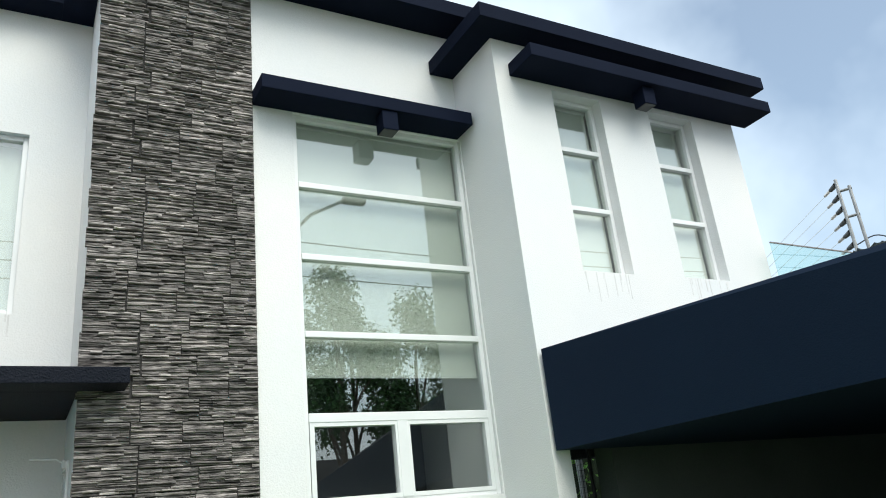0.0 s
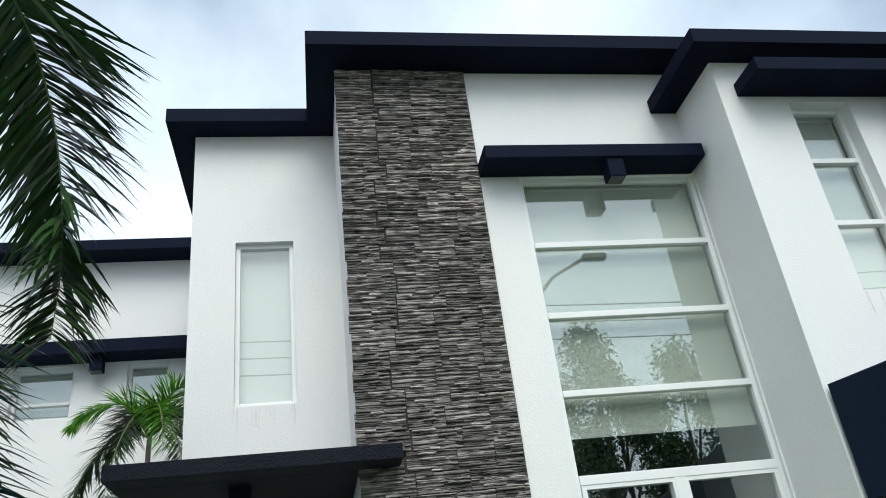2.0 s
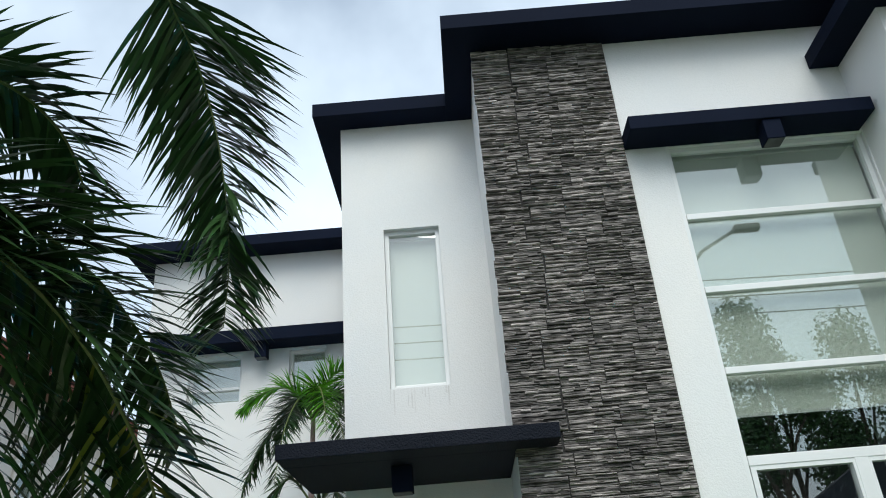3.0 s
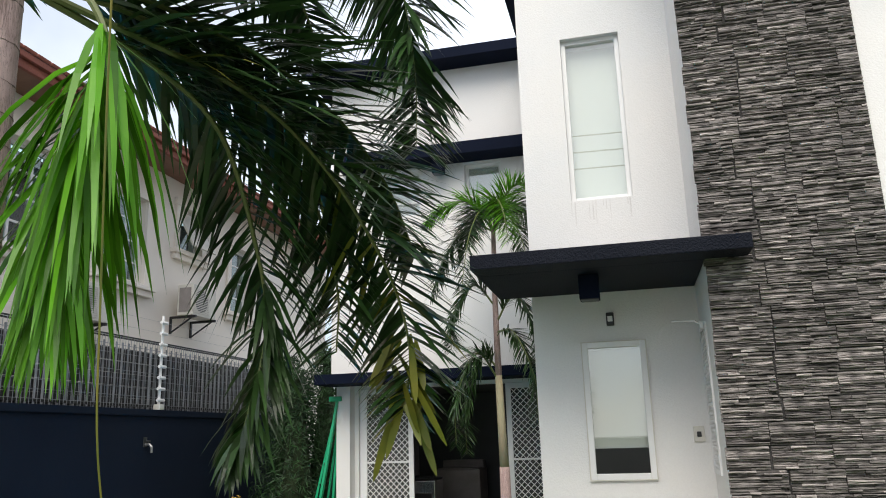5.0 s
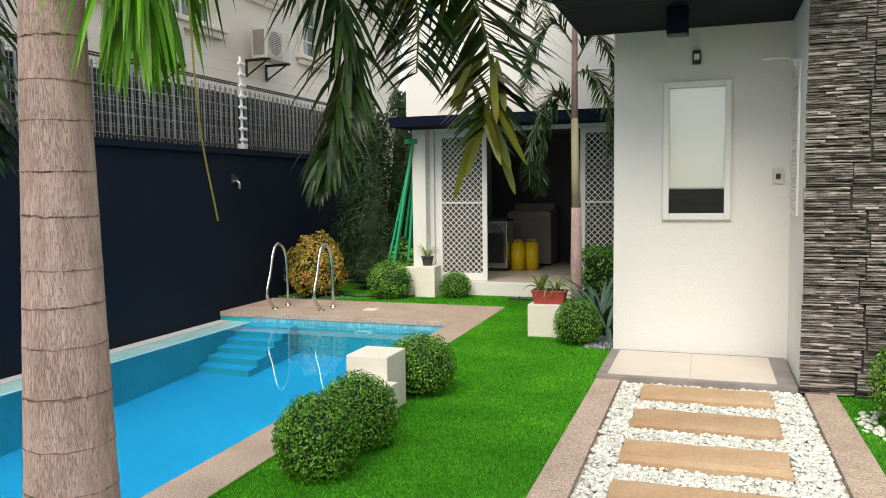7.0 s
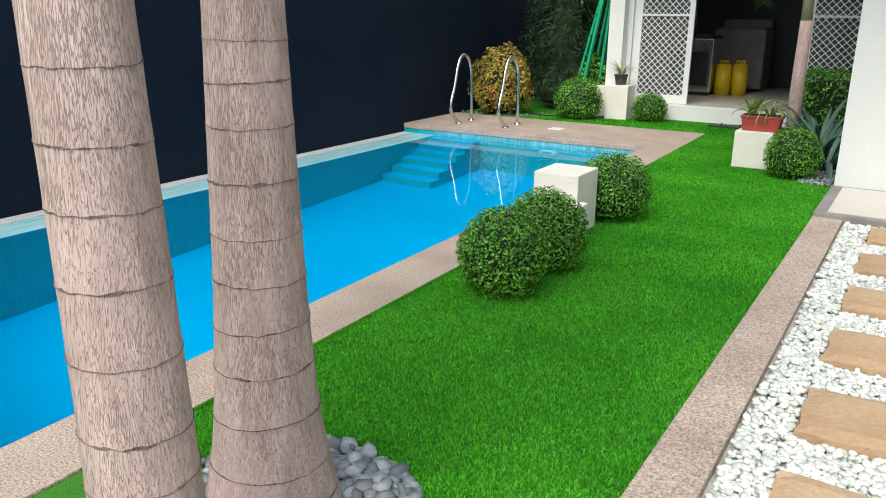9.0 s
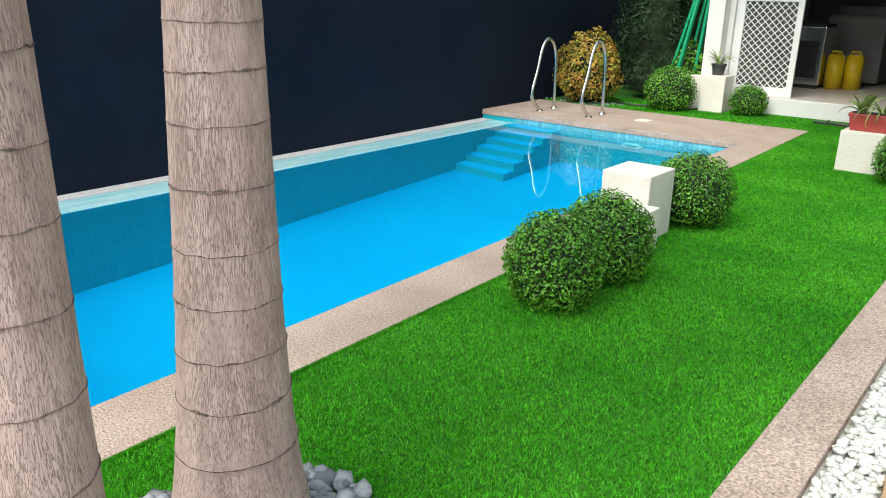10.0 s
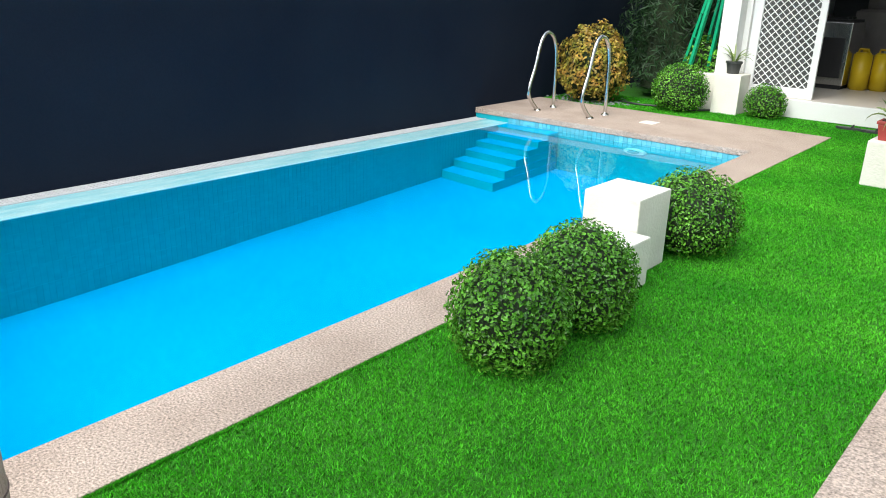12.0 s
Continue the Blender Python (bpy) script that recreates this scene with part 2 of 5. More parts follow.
M_ACWHITE = shade("aged_white_casing", (0.58, 0.56, 0.50), (0.66, 0.64, 0.59), 4, 0.5, fine=0.06)
M_CURTAIN = shade("grey_curtain", (0.28, 0.27, 0.26), (0.38, 0.37, 0.35), 3, 0.9, stretch=(6, 6, 0.3))
M_ROAD = shade("far_ground", (0.14, 0.15, 0.12), (0.20, 0.20, 0.17), 0.4, 0.95, 0.2, 8)
M_TREE = shade("street_tree_leaf", (0.03, 0.08, 0.02), (0.06, 0.13, 0.035), 1, 0.6, island=0.5, trans=0.2)
M_WOOD = shade("tree_bark", (0.10, 0.08, 0.06), (0.18, 0.14, 0.11), 8, 0.9, 0.6, 30, stretch=(3, 3, 0.6))
M_CONCRETE = shade("pole_concrete", (0.36, 0.35, 0.33), (0.44, 0.43, 0.41), 3, 0.85, 0.2, 40)
M_POLE = shade("weathered_steel_tube", (0.30, 0.29, 0.28), (0.44, 0.43, 0.41), 6, 0.35, metal=0.7, fine=0.2)
M_BAG = shade("black_plastic_sheet", (0.010, 0.014, 0.014), (0.03, 0.04, 0.038), 30, 0.25, 0.6, 60)
M_DIMGREY = shade("dark_grey_render", (0.055, 0.062, 0.062), (0.075, 0.082, 0.080), 1.2, 0.8, 0.15, 60, fine=0.15)
# leaf colour raised to stand in for daylight the house blocks
M_HEDGE = shade("brightened_hedge_leaf", (0.15, 0.40, 0.06), (0.36, 0.62, 0.16), 6, 0.5, island=0.5, trans=0.4)
M_STAIN = shade("grey_runoff", (0.62, 0.61, 0.60), (0.74, 0.73, 0.72), 12, 0.85, 0.2, 80, island=0.03, fine=0.05)


# ---- building helpers ----
def block(bm, x0, y0, z0, x1, y1, z1, bevel=0.0):
    """An axis-aligned box added to a bmesh, with worn edges if bevel is given."""
    vs = bmesh.ops.create_cube(bm, size=1.0)["verts"]
    for v in vs:
        v.co = Vector((x0 if v.co.x < 0 else x1, y0 if v.co.y < 0 else y1, z0 if v.co.z < 0 else z1))
    if bevel:
        es = list({e for v in vs for e in v.link_edges})
        bmesh.ops.bevel(bm, geom=es, offset=bevel, segments=2, affect="EDGES", profile=0.6)
    return bm


def boxes(*rows, bevel=0.0):
    bm = bmesh.new()
    for r in rows:
        block(bm, *r, bevel=bevel)
    return bm


def link_mesh(name, bm, material, smooth=False):
    me = bpy.data.meshes.new(name)
    bm.to_mesh(me)
    bm.free()
    me.materials.append(material)
    if smooth:
        me.shade_smooth()
    return new(name, me)


def part(name, bm, material, parent, label="", smooth=False):
    ob = link_mesh(name, bm, material, smooth)
    ob.parent = parent
    if label:
        ob["label"] = label
    return ob


def structure(name, bm, material, label, category, smooth=False):
    return tagged(link_mesh(name, bm, material, smooth), label, category, kind="structure")


def thing(name, label, category, at=(0, 0, 0), group="", kind=""):
    ob = new(name)
    ob.location = at
    ob.empty_display_size = 0.1
    return tagged(ob, label, category, group, kind)


def wall_x(name, x0, x1, y0, y1, z0, z1, holes, material, label):
    """A wall along x with rectangular holes (x0, x1, z0, z1) through it."""
    xs = sorted({x0, x1, *[v for h in holes for v in h[:2]]})
    zs = sorted({z0, z1, *[v for h in holes for v in h[2:]]})
    bm = bmesh.new()
    grid = {(x, z): bm.verts.new((x, y0, z)) for x in xs for z in zs}
    for a, b in zip(xs, xs[1:]):
        for c, d in zip(zs, zs[1:]):
            if not any(h[0] < (a + b) / 2 < h[1] and h[2] < (c + d) / 2 < h[3] for h in holes):
                bm.faces.new((grid[a, c], grid[b, c], grid[b, d], grid[a, d]))
    back = bmesh.ops.extrude_face_region(bm, geom=list(bm.faces))["geom"]
    for v in back:
        if isinstance(v, bmesh.types.BMVert):
            v.co.y = y1
    bmesh.ops.delete(bm, geom=[v for v in bm.verts if not v.link_faces], context="VERTS")
    bmesh.ops.recalc_face_normals(bm, faces=bm.faces)
    return structure(name, bm, material, label, "wall")


def tube(bm, pts, r0, r1=None, sides=8):
    """A round bar swept along points, tapering from r0 to r1."""
    pts = [Vector(p) for p in pts]
    r1 = r0 if r1 is None else r1
    rings = []
    for i, p in enumerate(pts):
        t = (pts[min(i + 1, len(pts) - 1)] - pts[max(i - 1, 0)]).normalized()
        u = t.orthogonal().normalized() if i == 0 else (u - t * u.dot(t)).normalized()
        w = t.cross(u)
        r = r0 + (r1 - r0) * i / (len(pts) - 1)
        rings.append([bm.verts.new(p + (u * math.cos(a) + w * math.sin(a)) * r) for a in [2 * math.pi * k / sides for k in range(sides)]])
    for a, b in zip(rings, rings[1:]):
        for k in range(sides):
            bm.faces.new((a[k], a[(k + 1) % sides], b[(k + 1) % sides], b[k]))
    bm.faces.new(list(reversed(rings[0])))
    bm.faces.new(rings[-1])
    return bm


def curve_points(ctrl, n):
    """A smooth line of n points through control points (Catmull-Rom)."""
    c = [Vector(p) for p in ctrl]
    c = [c[0] * 2 - c[1]] + c + [c[-1] * 2 - c[-2]]
    out = []
    for i in range(n):
        f = i / (n - 1) * (len(c) - 3)
        k = min(int(f), len(c) - 4)
        t = f - k
        a, b, d, e = c[k:k + 4]
        out.append(0.5 * (2 * b + (d - a) * t + (2 * a - 5 * b + 4 * d - e) * t * t + (3 * b - a - 3 * d + e) * t ** 3))
    return out


def raw(name, verts, faces, material, parent=None, smooth=False, label=""):
    me = bpy.data.meshes.new(name)
    me.from_pydata(verts, [], faces)
    me.materials.append(material)
    if smooth:
        me.shade_smooth()
    ob = new(name, me)
    ob.parent = parent
    if label:
        ob["label"] = label
    return ob


def leaf_cloud(name, centres, outward, length, width, material, parent, rng, droop=0.0):
    """Many small folded leaves, one island each."""
    n = len(centres)
    t = np.cross(outward, rng.normal(size=(n, 3)))
    t /= np.linalg.norm(t, axis=1)[:, None] + 1e-9
    d = t + outward * rng.uniform(0.1, 0.9, (n, 1)) - np.array((0, 0, droop))
    d /= np.linalg.norm(d, axis=1)[:, None]
    s = np.cross(d, outward + rng.normal(size=(n, 3)) * 0.35)
    s /= np.linalg.norm(s, axis=1)[:, None] + 1e-9
    up = np.cross(s, d)
    k = rng.uniform(0.7, 1.3, (n, 1))
    L, W = length * k, width * k
    v = np.stack([centres - d * L * 0.5, centres + s * W * 0.5 + up * W * 0.2, centres + d * L * 0.5, centres - s * W * 0.5 + up * W * 0.2], 1).reshape(-1, 3)
    b = np.arange(n)[:, None] * 4
    f = np.concatenate([b + (0, 1, 2), b + (0, 2, 3)], 1).reshape(-1, 3)
    return raw(name, v.tolist(), f.tolist(), material, parent)


def skewed(ob):
    """The pool's east side runs a degree off the house: leans the part east of x = -3."""
    for v in ob.data.vertices:
        if v.co.x > -3.0:
            v.co.x -= 0.018 * (v.co.y - 5.5)
    return ob


# ---- the ground ----
WATER_Z, FLOOR_Z = -0.12, -1.72
POOL_L, POOL_R, POOL_F, POOL_N = -5.30, -2.565, 8.535, 1.32
COPE_R, LAWN_R, BED_L, BED_R, HOUSE_Y = -2.255, -0.714, -0.522, 0.79, 10.75
G = -0.03
structure("ground", boxes((-400, -400, G - 2.2, -5.80, 400, G - 0.02), (-5.80, 12.5, G - 2.2, 400, 400, G - 0.02), (-5.75, -400, G - 2.2, 400, -6.0, G - 0.02),
                          (COPE_R - 0.10, -6.0, G - 2.2, 400, 12.5, G - 0.02), (-5.75, -6.0, G - 2.2, COPE_R - 0.10, POOL_N - 0.5, G - 0.02), (-5.75, 9.80, G - 2.2, COPE_R - 0.10, 12.5, G - 0.02)),
          M_ROAD, "bare ground around and beyond the walled garden", "ground")
structure("lawn", boxes((COPE_R - 0.10, POOL_N - 0.5, G - 0.02, LAWN_R, HOUSE_Y, -0.012), (-5.75, 9.80, G - 0.02, COPE_R - 0.10, 12.3, -0.012), (0.995, -3.0, G - 0.02, 4.2, 6.33, -0.012), (-5.75, -3.0, G - 0.02, LAWN_R, POOL_N - 0.5, -0.012)),
          M_TURF, "bright green short turf lawn beside the pool", "lawn")

# ---- the pool ----
skewed(structure("pool_floor", boxes((POOL_L, POOL_N, FLOOR_Z - 0.2, POOL_R, POOL_F, FLOOR_Z)), M_POOL, "bright blue tiled pool floor under clear water", "pool floor"))
skewed(structure("pool_wall_north", boxes((-5.748, POOL_F, FLOOR_Z, POOL_R, POOL_F + 0.15, -0.06)), M_POOLWALL, "blue tiled far wall of the pool", "pool wall"))
skewed(structure("pool_wall_east", boxes((POOL_R, POOL_N - 0.15, FLOOR_Z, POOL_R + 0.15, POOL_F, -0.06)), M_POOLWALL, "teal tiled side wall of the pool", "pool wall"))
skewed(structure("pool_wall_south", boxes((POOL_L, POOL_N - 0.15, FLOOR_Z, POOL_R, POOL_N, -0.06)), M_POOLWALL, "teal tiled near wall of the pool", "pool wall"))
west = structure("pool_wall_west", boxes((-5.75, POOL_N - 0.5, FLOOR_Z - 0.2, POOL_L, POOL_F, WATER_Z - 0.012)), M_POOLWALL, "teal tiled overflow wall of the pool", "pool wall")
ledge = bmesh.new()
block(ledge, -5.60, POOL_N - 0.5, WATER_Z - 0.012, POOL_L, POOL_F, WATER_Z + 0.006, bevel=0.006)
structure("overflow_ledge", ledge, M_LEDGE, "wet pale blue overflow ledge along the pool", "ledge")
# tall narrow tiles on the overflow wall
verts, faces = [], []
rng = np.random.default_rng(3)
y = POOL_N
while y < POOL_F - 0.03:
    for k in range(5):
        z0 = FLOOR_Z + k * 0.318
        i = len(verts)
        d = 0.0012 + rng.uniform(0, 0.0008)
        verts += [(POOL_L + d, y + 0.002, z0 + 0.002), (POOL_L + d, y + 0.040, z0 + 0.002), (POOL_L + d, y + 0.040, z0 + 0.314), (POOL_L + d, y + 0.002, z0 + 0.314)]
        verts += [(POOL_L, v[1], v[2]) for v in verts[i:i + 4]]
        faces += [(i, i + 1, i + 2, i + 3), (i + 3, i + 2, i + 6, i + 7), (i + 1, i, i + 4, i + 5), (i, i + 3, i + 7, i + 4), (i + 2, i + 1, i + 5, i + 6)]
    y += 0.042
tagged(raw("wall_tiles", verts, faces, M_POOLWALL, west), "rows of narrow teal tiles", kind="stuff")
# mosaic band and tiles on the far wall
north = bpy.data.objects["pool_wall_north"]
verts, faces = [], []
x = POOL_L + 0.01
while x < POOL_R - 0.05:
    z = -0.062
    while z > -0.30:
        i = len(verts)
        d = POOL_F - 0.004 - rng.uniform(0, 0.002)
        s = 0.046
        verts += [(x, d, z - s), (x + s, d, z - s), (x + s, d, z), (x, d, z), (x, POOL_F, z - s), (x + s, POOL_F, z - s), (x + s, POOL_F, z), (x, POOL_F, z)]
        faces += [(i, i + 1, i + 2, i + 3), (i + 3, i + 2, i + 6, i + 7), (i, i + 3, i + 7, i + 4), (i + 2, i + 1, i + 5, i + 6)]
        z -= 0.05
    x += 0.05
tagged(raw("mosaic_tiles", verts, faces, M_MOSAIC, north), "small pale blue square mosaic tiles", kind="stuff")
stairs = thing("pool_steps", "teal tiled steps going down into the pool corner", "steps", (POOL_L, POOL_F, FLOOR_Z), kind="structure")
for k in range(6):
    part("riser", boxes((0.008, -1.10 + 0.182 * k, 0.262 * k + 0.001, 0.66, -0.01, 0.262 * (k + 1) - 0.008), bevel=0.006), M_POOLWALL, stairs)
    part("tread", boxes((0.006, -1.104 + 0.182 * k, 0.262 * (k + 1) - 0.0075, 0.664, -0.01, 0.262 * (k + 1)), bevel=0.002), M_POOL, stairs)
water = structure("water", boxes((0, 0, 0, 1, 1, 0.1)), M_WATER, "clear still blue pool water", "water")
bmw = bmesh.new()
bmesh.ops.create_grid(bmw, x_segments=1, y_segments=1, size=0.5)
for v in bmw.verts:
    v.co = Vector((POOL_L if v.co.x < 0 else POOL_R, POOL_N if v.co.y < 0 else POOL_F - 0.007, WATER_Z))
bmw.to_mesh(water.data)
bmw.free()
skewed(water)
water.visible_shadow = False
inlet = thing("pool_inlet", "round pale pool inlet fitting on the tiled wall", "pool fitting", (-3.75, POOL_F - 0.008, -0.42))
bm = bmesh.new()
bmesh.ops.create_cone(bm, cap_ends=True, segments=24, radius1=0.13, radius2=0.11, depth=0.03, matrix=pose(0, -0.015, 0, 90))
part("rim", bm, M_LEDGE, inlet)
bm = bmesh.new()
bmesh.ops.create_cone(bm, cap_ends=True, segments=24, radius1=0.07, radius2=0.06, depth=0.05, matrix=pose(0, -0.03, 0, 90))
part("nozzle", bm, M_POOLWALL, inlet)
# coping and deck
skewed(structure("coping", boxes((POOL_R - 0.015, POOL_N - 0.3, -0.06, COPE_R, POOL_F - 0.015, 0.0), bevel=0.006), M_COPING, "pebble-washed tan pool coping", "coping"))
skewed(structure("deck", boxes((-5.748, POOL_F - 0.015, -0.06, COPE_R, 9.80, 0.0), bevel=0.006), M_COPING, "pebble-washed tan deck at the pool end", "deck"))
skewed(structure("deck_south", boxes((-5.70, POOL_N - 0.6, -0.06, POOL_R - 0.015, POOL_N, -0.004), bevel=0.006), M_CUBE, "pale concrete platform at the pool's near end", "deck"))
cap = thing("skimmer_lid", "square white skimmer lid set in the deck", "lid", (-3.93, 9.14, 0.0))
part("plate", boxes((-0.08, -0.08, 0, 0.08, 0.08, 0.006), bevel=0.002), M_CUBE, cap)
# grating along the dark wall
grate = structure("overflow_grating", boxes((-5.748, POOL_N - 0.5, WATER_Z - 0.0115, -5.612, POOL_F, WATER_Z - 0.004), (-5.748, POOL_N - 0.5, WATER_Z - 0.004, -5.735, POOL_F, WATER_Z + 0.012), (-5.612, POOL_N - 0.5, WATER_Z - 0.012, -5.602, POOL_F, WATER_Z + 0.012)), M_GRATE, "white slatted overflow grating beside the wall", "grating")
bm = boxes((-0.061, -0.0105, -0.003, 0.061, 0.0105, 0.013), bevel=0.0)
gm = bpy.data.meshes.new("slat")
bm.to_mesh(gm)
bm.free()
gm.materials.append(M_GRATE)
verts, faces = [], []
y = POOL_N - 0.45
count = 0
while y < POOL_F - 0.02:
    if count >= 60 and count < 300:
        s = new("slat", gm)
        s.location = (-5.673, y, WATER_Z)
        s.parent = grate
    else:
        i = len(verts)
        for v in gm.vertices:
            verts.append((v.co.x - 5.673, v.co.y + y, v.co.z + WATER_Z))
        faces += [tuple(i + q for q in p.vertices) for p in gm.polygons]
    y += 0.03
    count += 1
tagged(raw("far_slats", verts, faces, M_GRATE, grate), kind="stuff")

# ---- the path ----
structure("path_bed", boxes((BED_L, -3.0, G - 0.02, BED_R, 6.33, -0.035)), M_BED, "gravel bed under white pebbles", "path bed")
for nm, a, b in (("path_border_west", LAWN_R, BED_L), ("path_border_east", BED_R, 0.995)):
    structure(nm, boxes((a, -3.0, -0.08, b, 6.33, 0.004), bevel=0.005), M_COPING, "pebble-washed tan border strip of the path", "border")
structure("porch", boxes((LAWN_R, 6.33, -0.06, 0.75, 7.38, 0.030), bevel=0.004), M_GREY, "grey stone bordered porch slab at the entrance", "porch")
for k in range(2):
    t = link_mesh("tile", boxes((0, 0, 0, 0.6205, 0.93, 0.006), bevel=0.001), M_TILE)
    t.location, t.parent = (-0.63 + k * 0.622, 6.39, 0.030), bpy.data.objects["porch"]
rng = np.random.default_rng(5)
for k in range(9):
    y0 = 5.82 - 0.672 * k
    st = thing("stepping_stone", "rough sandstone stepping slab set in white pebbles" if k != 1 else "greyish sandstone stepping slab set in white pebbles", "paving slab", (0.105, y0 + 0.19, -0.035), group="stepping stones of the path")
    bm = bmesh.new()
    bmesh.ops.create_grid(bm, x_segments=16, y_segments=7, size=0.5)
    for v in bm.verts:
        ex, ey = abs(v.co.x) > 0.49, abs(v.co.y) > 0.49
        v.co.x *= 0.89
        v.co.y *= 0.385
        h = noise.noise(Vector((v.co.x * 7 + k * 3, v.co.y * 7, k))) * 0.006
        j = noise.noise(Vector((v.co.x * 9, v.co.y * 9, k + 5.5))) * 0.016
        if ex:
            v.co.x += j
        if ey:
            v.co.y += j
        v.co.z = 0.062 + h - (0.014 if ex or ey else 0)
    g = bmesh.ops.extrude_edge_only(bm, edges=[e for e in bm.edges if e.is_boundary])
    for v in g["geom"]:
        if isinstance(v, bmesh.types.BMVert):
            v.co.z = 0.0
    part("slab", bm, M_STEP, st)


def pebbles(name, places, size, material, label, parent=None):
    """Loose flattened stones in one mesh."""
    base = bmesh.new()
    bmesh.ops.create_icosphere(base, subdivisions=1, radius=1.0)
    bv = np.array([v.co[:] for v in base.verts])
    bf = np.array([[v.index for v in f.verts] for f in base.faces])
    base.free()
    r = np.random.default_rng(len(places))
    n = len(places)
    k = r.uniform(0.55, 1.35, (n, 1))
    dims = np.concatenate([k, k * r.uniform(0.6, 0.95, (n, 1)), k * r.uniform(0.35, 0.6, (n, 1))], 1) * size
    a, tilt = r.uniform(0, 6.283, n), r.normal(0, 0.35, n)
    v = bv[None] * dims[:, None] * (1 + r.normal(0, 0.06, (n, len(bv), 1)))
    x = v[..., 0] * np.cos(tilt)[:, None] - v[..., 2] * np.sin(tilt)[:, None]
    z = v[..., 0] * np.sin(tilt)[:, None] + v[..., 2] * np.cos(tilt)[:, None]
    X = x * np.cos(a)[:, None] - v[..., 1] * np.sin(a)[:, None]
    Y = x * np.sin(a)[:, None] + v[..., 1] * np.cos(a)[:, None]
    V = np.stack([X, Y, z], 2) + np.array(places)[:, None]
    F = bf[None] + (np.arange(n) * len(bv))[:, None, None]
    ob = raw(name, V.reshape(-1, 3).tolist(), F.reshape(-1, 3).tolist(), material, parent, smooth=True)
    return tagged(ob, label, "pebbles", kind="stuff")


rng = np.random.default_rng(11)
spots = []
while len(spots) < 15500:
    x, y = rng.uniform(BED_L + 0.02, BED_R - 0.02), rng.uniform(1.6, 6.31)
    k = round((5.82 + 0.19 - y) / 0.672)
    if abs(x - 0.105) < 0.455 and abs(y - (6.01 - 0.672 * k)) < 0.205:
        continue
    spots.append((x, y, rng.uniform(-0.030, -0.004)))
pebbles("white_pebbles", spots, 0.019, M_PEBBLE, "loose white pebbles filling the path")
spots = []
for _ in range(900):
    a, q = rng.uniform(0, 6.283), 0.40 * math.sqrt(rng.uniform(0.10, 1))
    spots.append((-1.49 + q * math.cos(a), 1.84 + q * math.sin(a), rng.uniform(-0.005, 0.02) + max(0, 0.035 * (0.40 - q) / 0.40)))
pebbles("grey_pebbles", spots, 0.033, M_GREYPEB, "smooth grey river pebbles round the palm foot")
spots = []
for _ in range(150):
    a, q = rng.uniform(0, 6.283), rng.uniform(0.28, 0.42)
    spots.append((1.42 + q * math.cos(a), 5.62 + q * math.sin(a), rng.uniform(-0.01, 0.01)))
pebbles("ring_pebbles", spots, 0.026, M_PEBBLE, "white pebbles ringing the clipped shrub")
spots = [(-5.2 + rng.normal(0, 0.22), 10.1 + rng.normal(0, 0.16), rng.uniform(-0.01, 0.0)) for _ in range(260)]
pebbles("bush_pebbles", spots, 0.022, M_GREYPEB, "small grey stones under the bush")
spots = [(rng.uniform(-0.98, -0.72), rng.uniform(7.5, 9.0), rng.uniform(-0.01, 0.01)) for _ in range(420)]
pebbles("strip_pebbles", spots, 0.024, M_GREYPEB, "grey pebbles along the house wall")


# turf blades, densest beside the walked path
def turf(name, x0, x1, y0, y1, n, h, seed, bias=1.0):
    r = np.random.default_rng(seed)
    px, py = r.uniform(x0, x1, n), y0 + (y1 - y0) * r.uniform(0, 1, n) ** bias
    if x0 < COPE_R < x1 - 1.0:
        px = np.maximum(px, COPE_R + 0.006 - 0.018 * (py - 5.5))
    a = r.uniform(0, 6.283, n)
    hh, w, lean = h * r.uniform(0.6, 1.25, n), 0.0019 * r.uniform(0.8, 1.3, n) * (1 + 0.12 * np.maximum(py - 3, 0)), r.uniform(0.2, 1.3, n) * h
    b = r.uniform(0, 6.283, n)
    z = np.full(n, -0.013)
    p0 = np.stack([px - w * np.cos(a), py - w * np.sin(a), z], 1)
    p1 = np.stack([px + w * np.cos(a), py + w * np.sin(a), z], 1)
    p2 = np.stack([px + lean * np.cos(b), py + lean * np.sin(b), z + hh], 1)
    V = np.stack([p0, p1, p2], 1).reshape(-1, 3)
    me = bpy.data.meshes.new(name)
    me.vertices.add(3 * n)
    me.vertices.foreach_set("co", V.ravel().astype(np.float32))
    me.loops.add(3 * n)
    me.loops.foreach_set("vertex_index", np.arange(3 * n, dtype=np.int32))
    me.polygons.add(n)
    me.polygons.foreach_set("loop_start", np.arange(0, 3 * n, 3, dtype=np.int32))
    me.update(calc_edges=True)
    me.materials.append(M_BLADE)
    return tagged(new(name, me), "short bright green turf blades", "grass", kind="stuff")


turf("grass", COPE_R - 0.075, LAWN_R - 0.004, 1.7, HOUSE_Y, 620000, 0.012, 1, 1.7)
turf("grass", -5.70, COPE_R, 9.81, 10.8, 40000, 0.018, 2)
turf("grass", 1.0, 2.6, 4.4, 6.32, 40000, 0.018, 3)

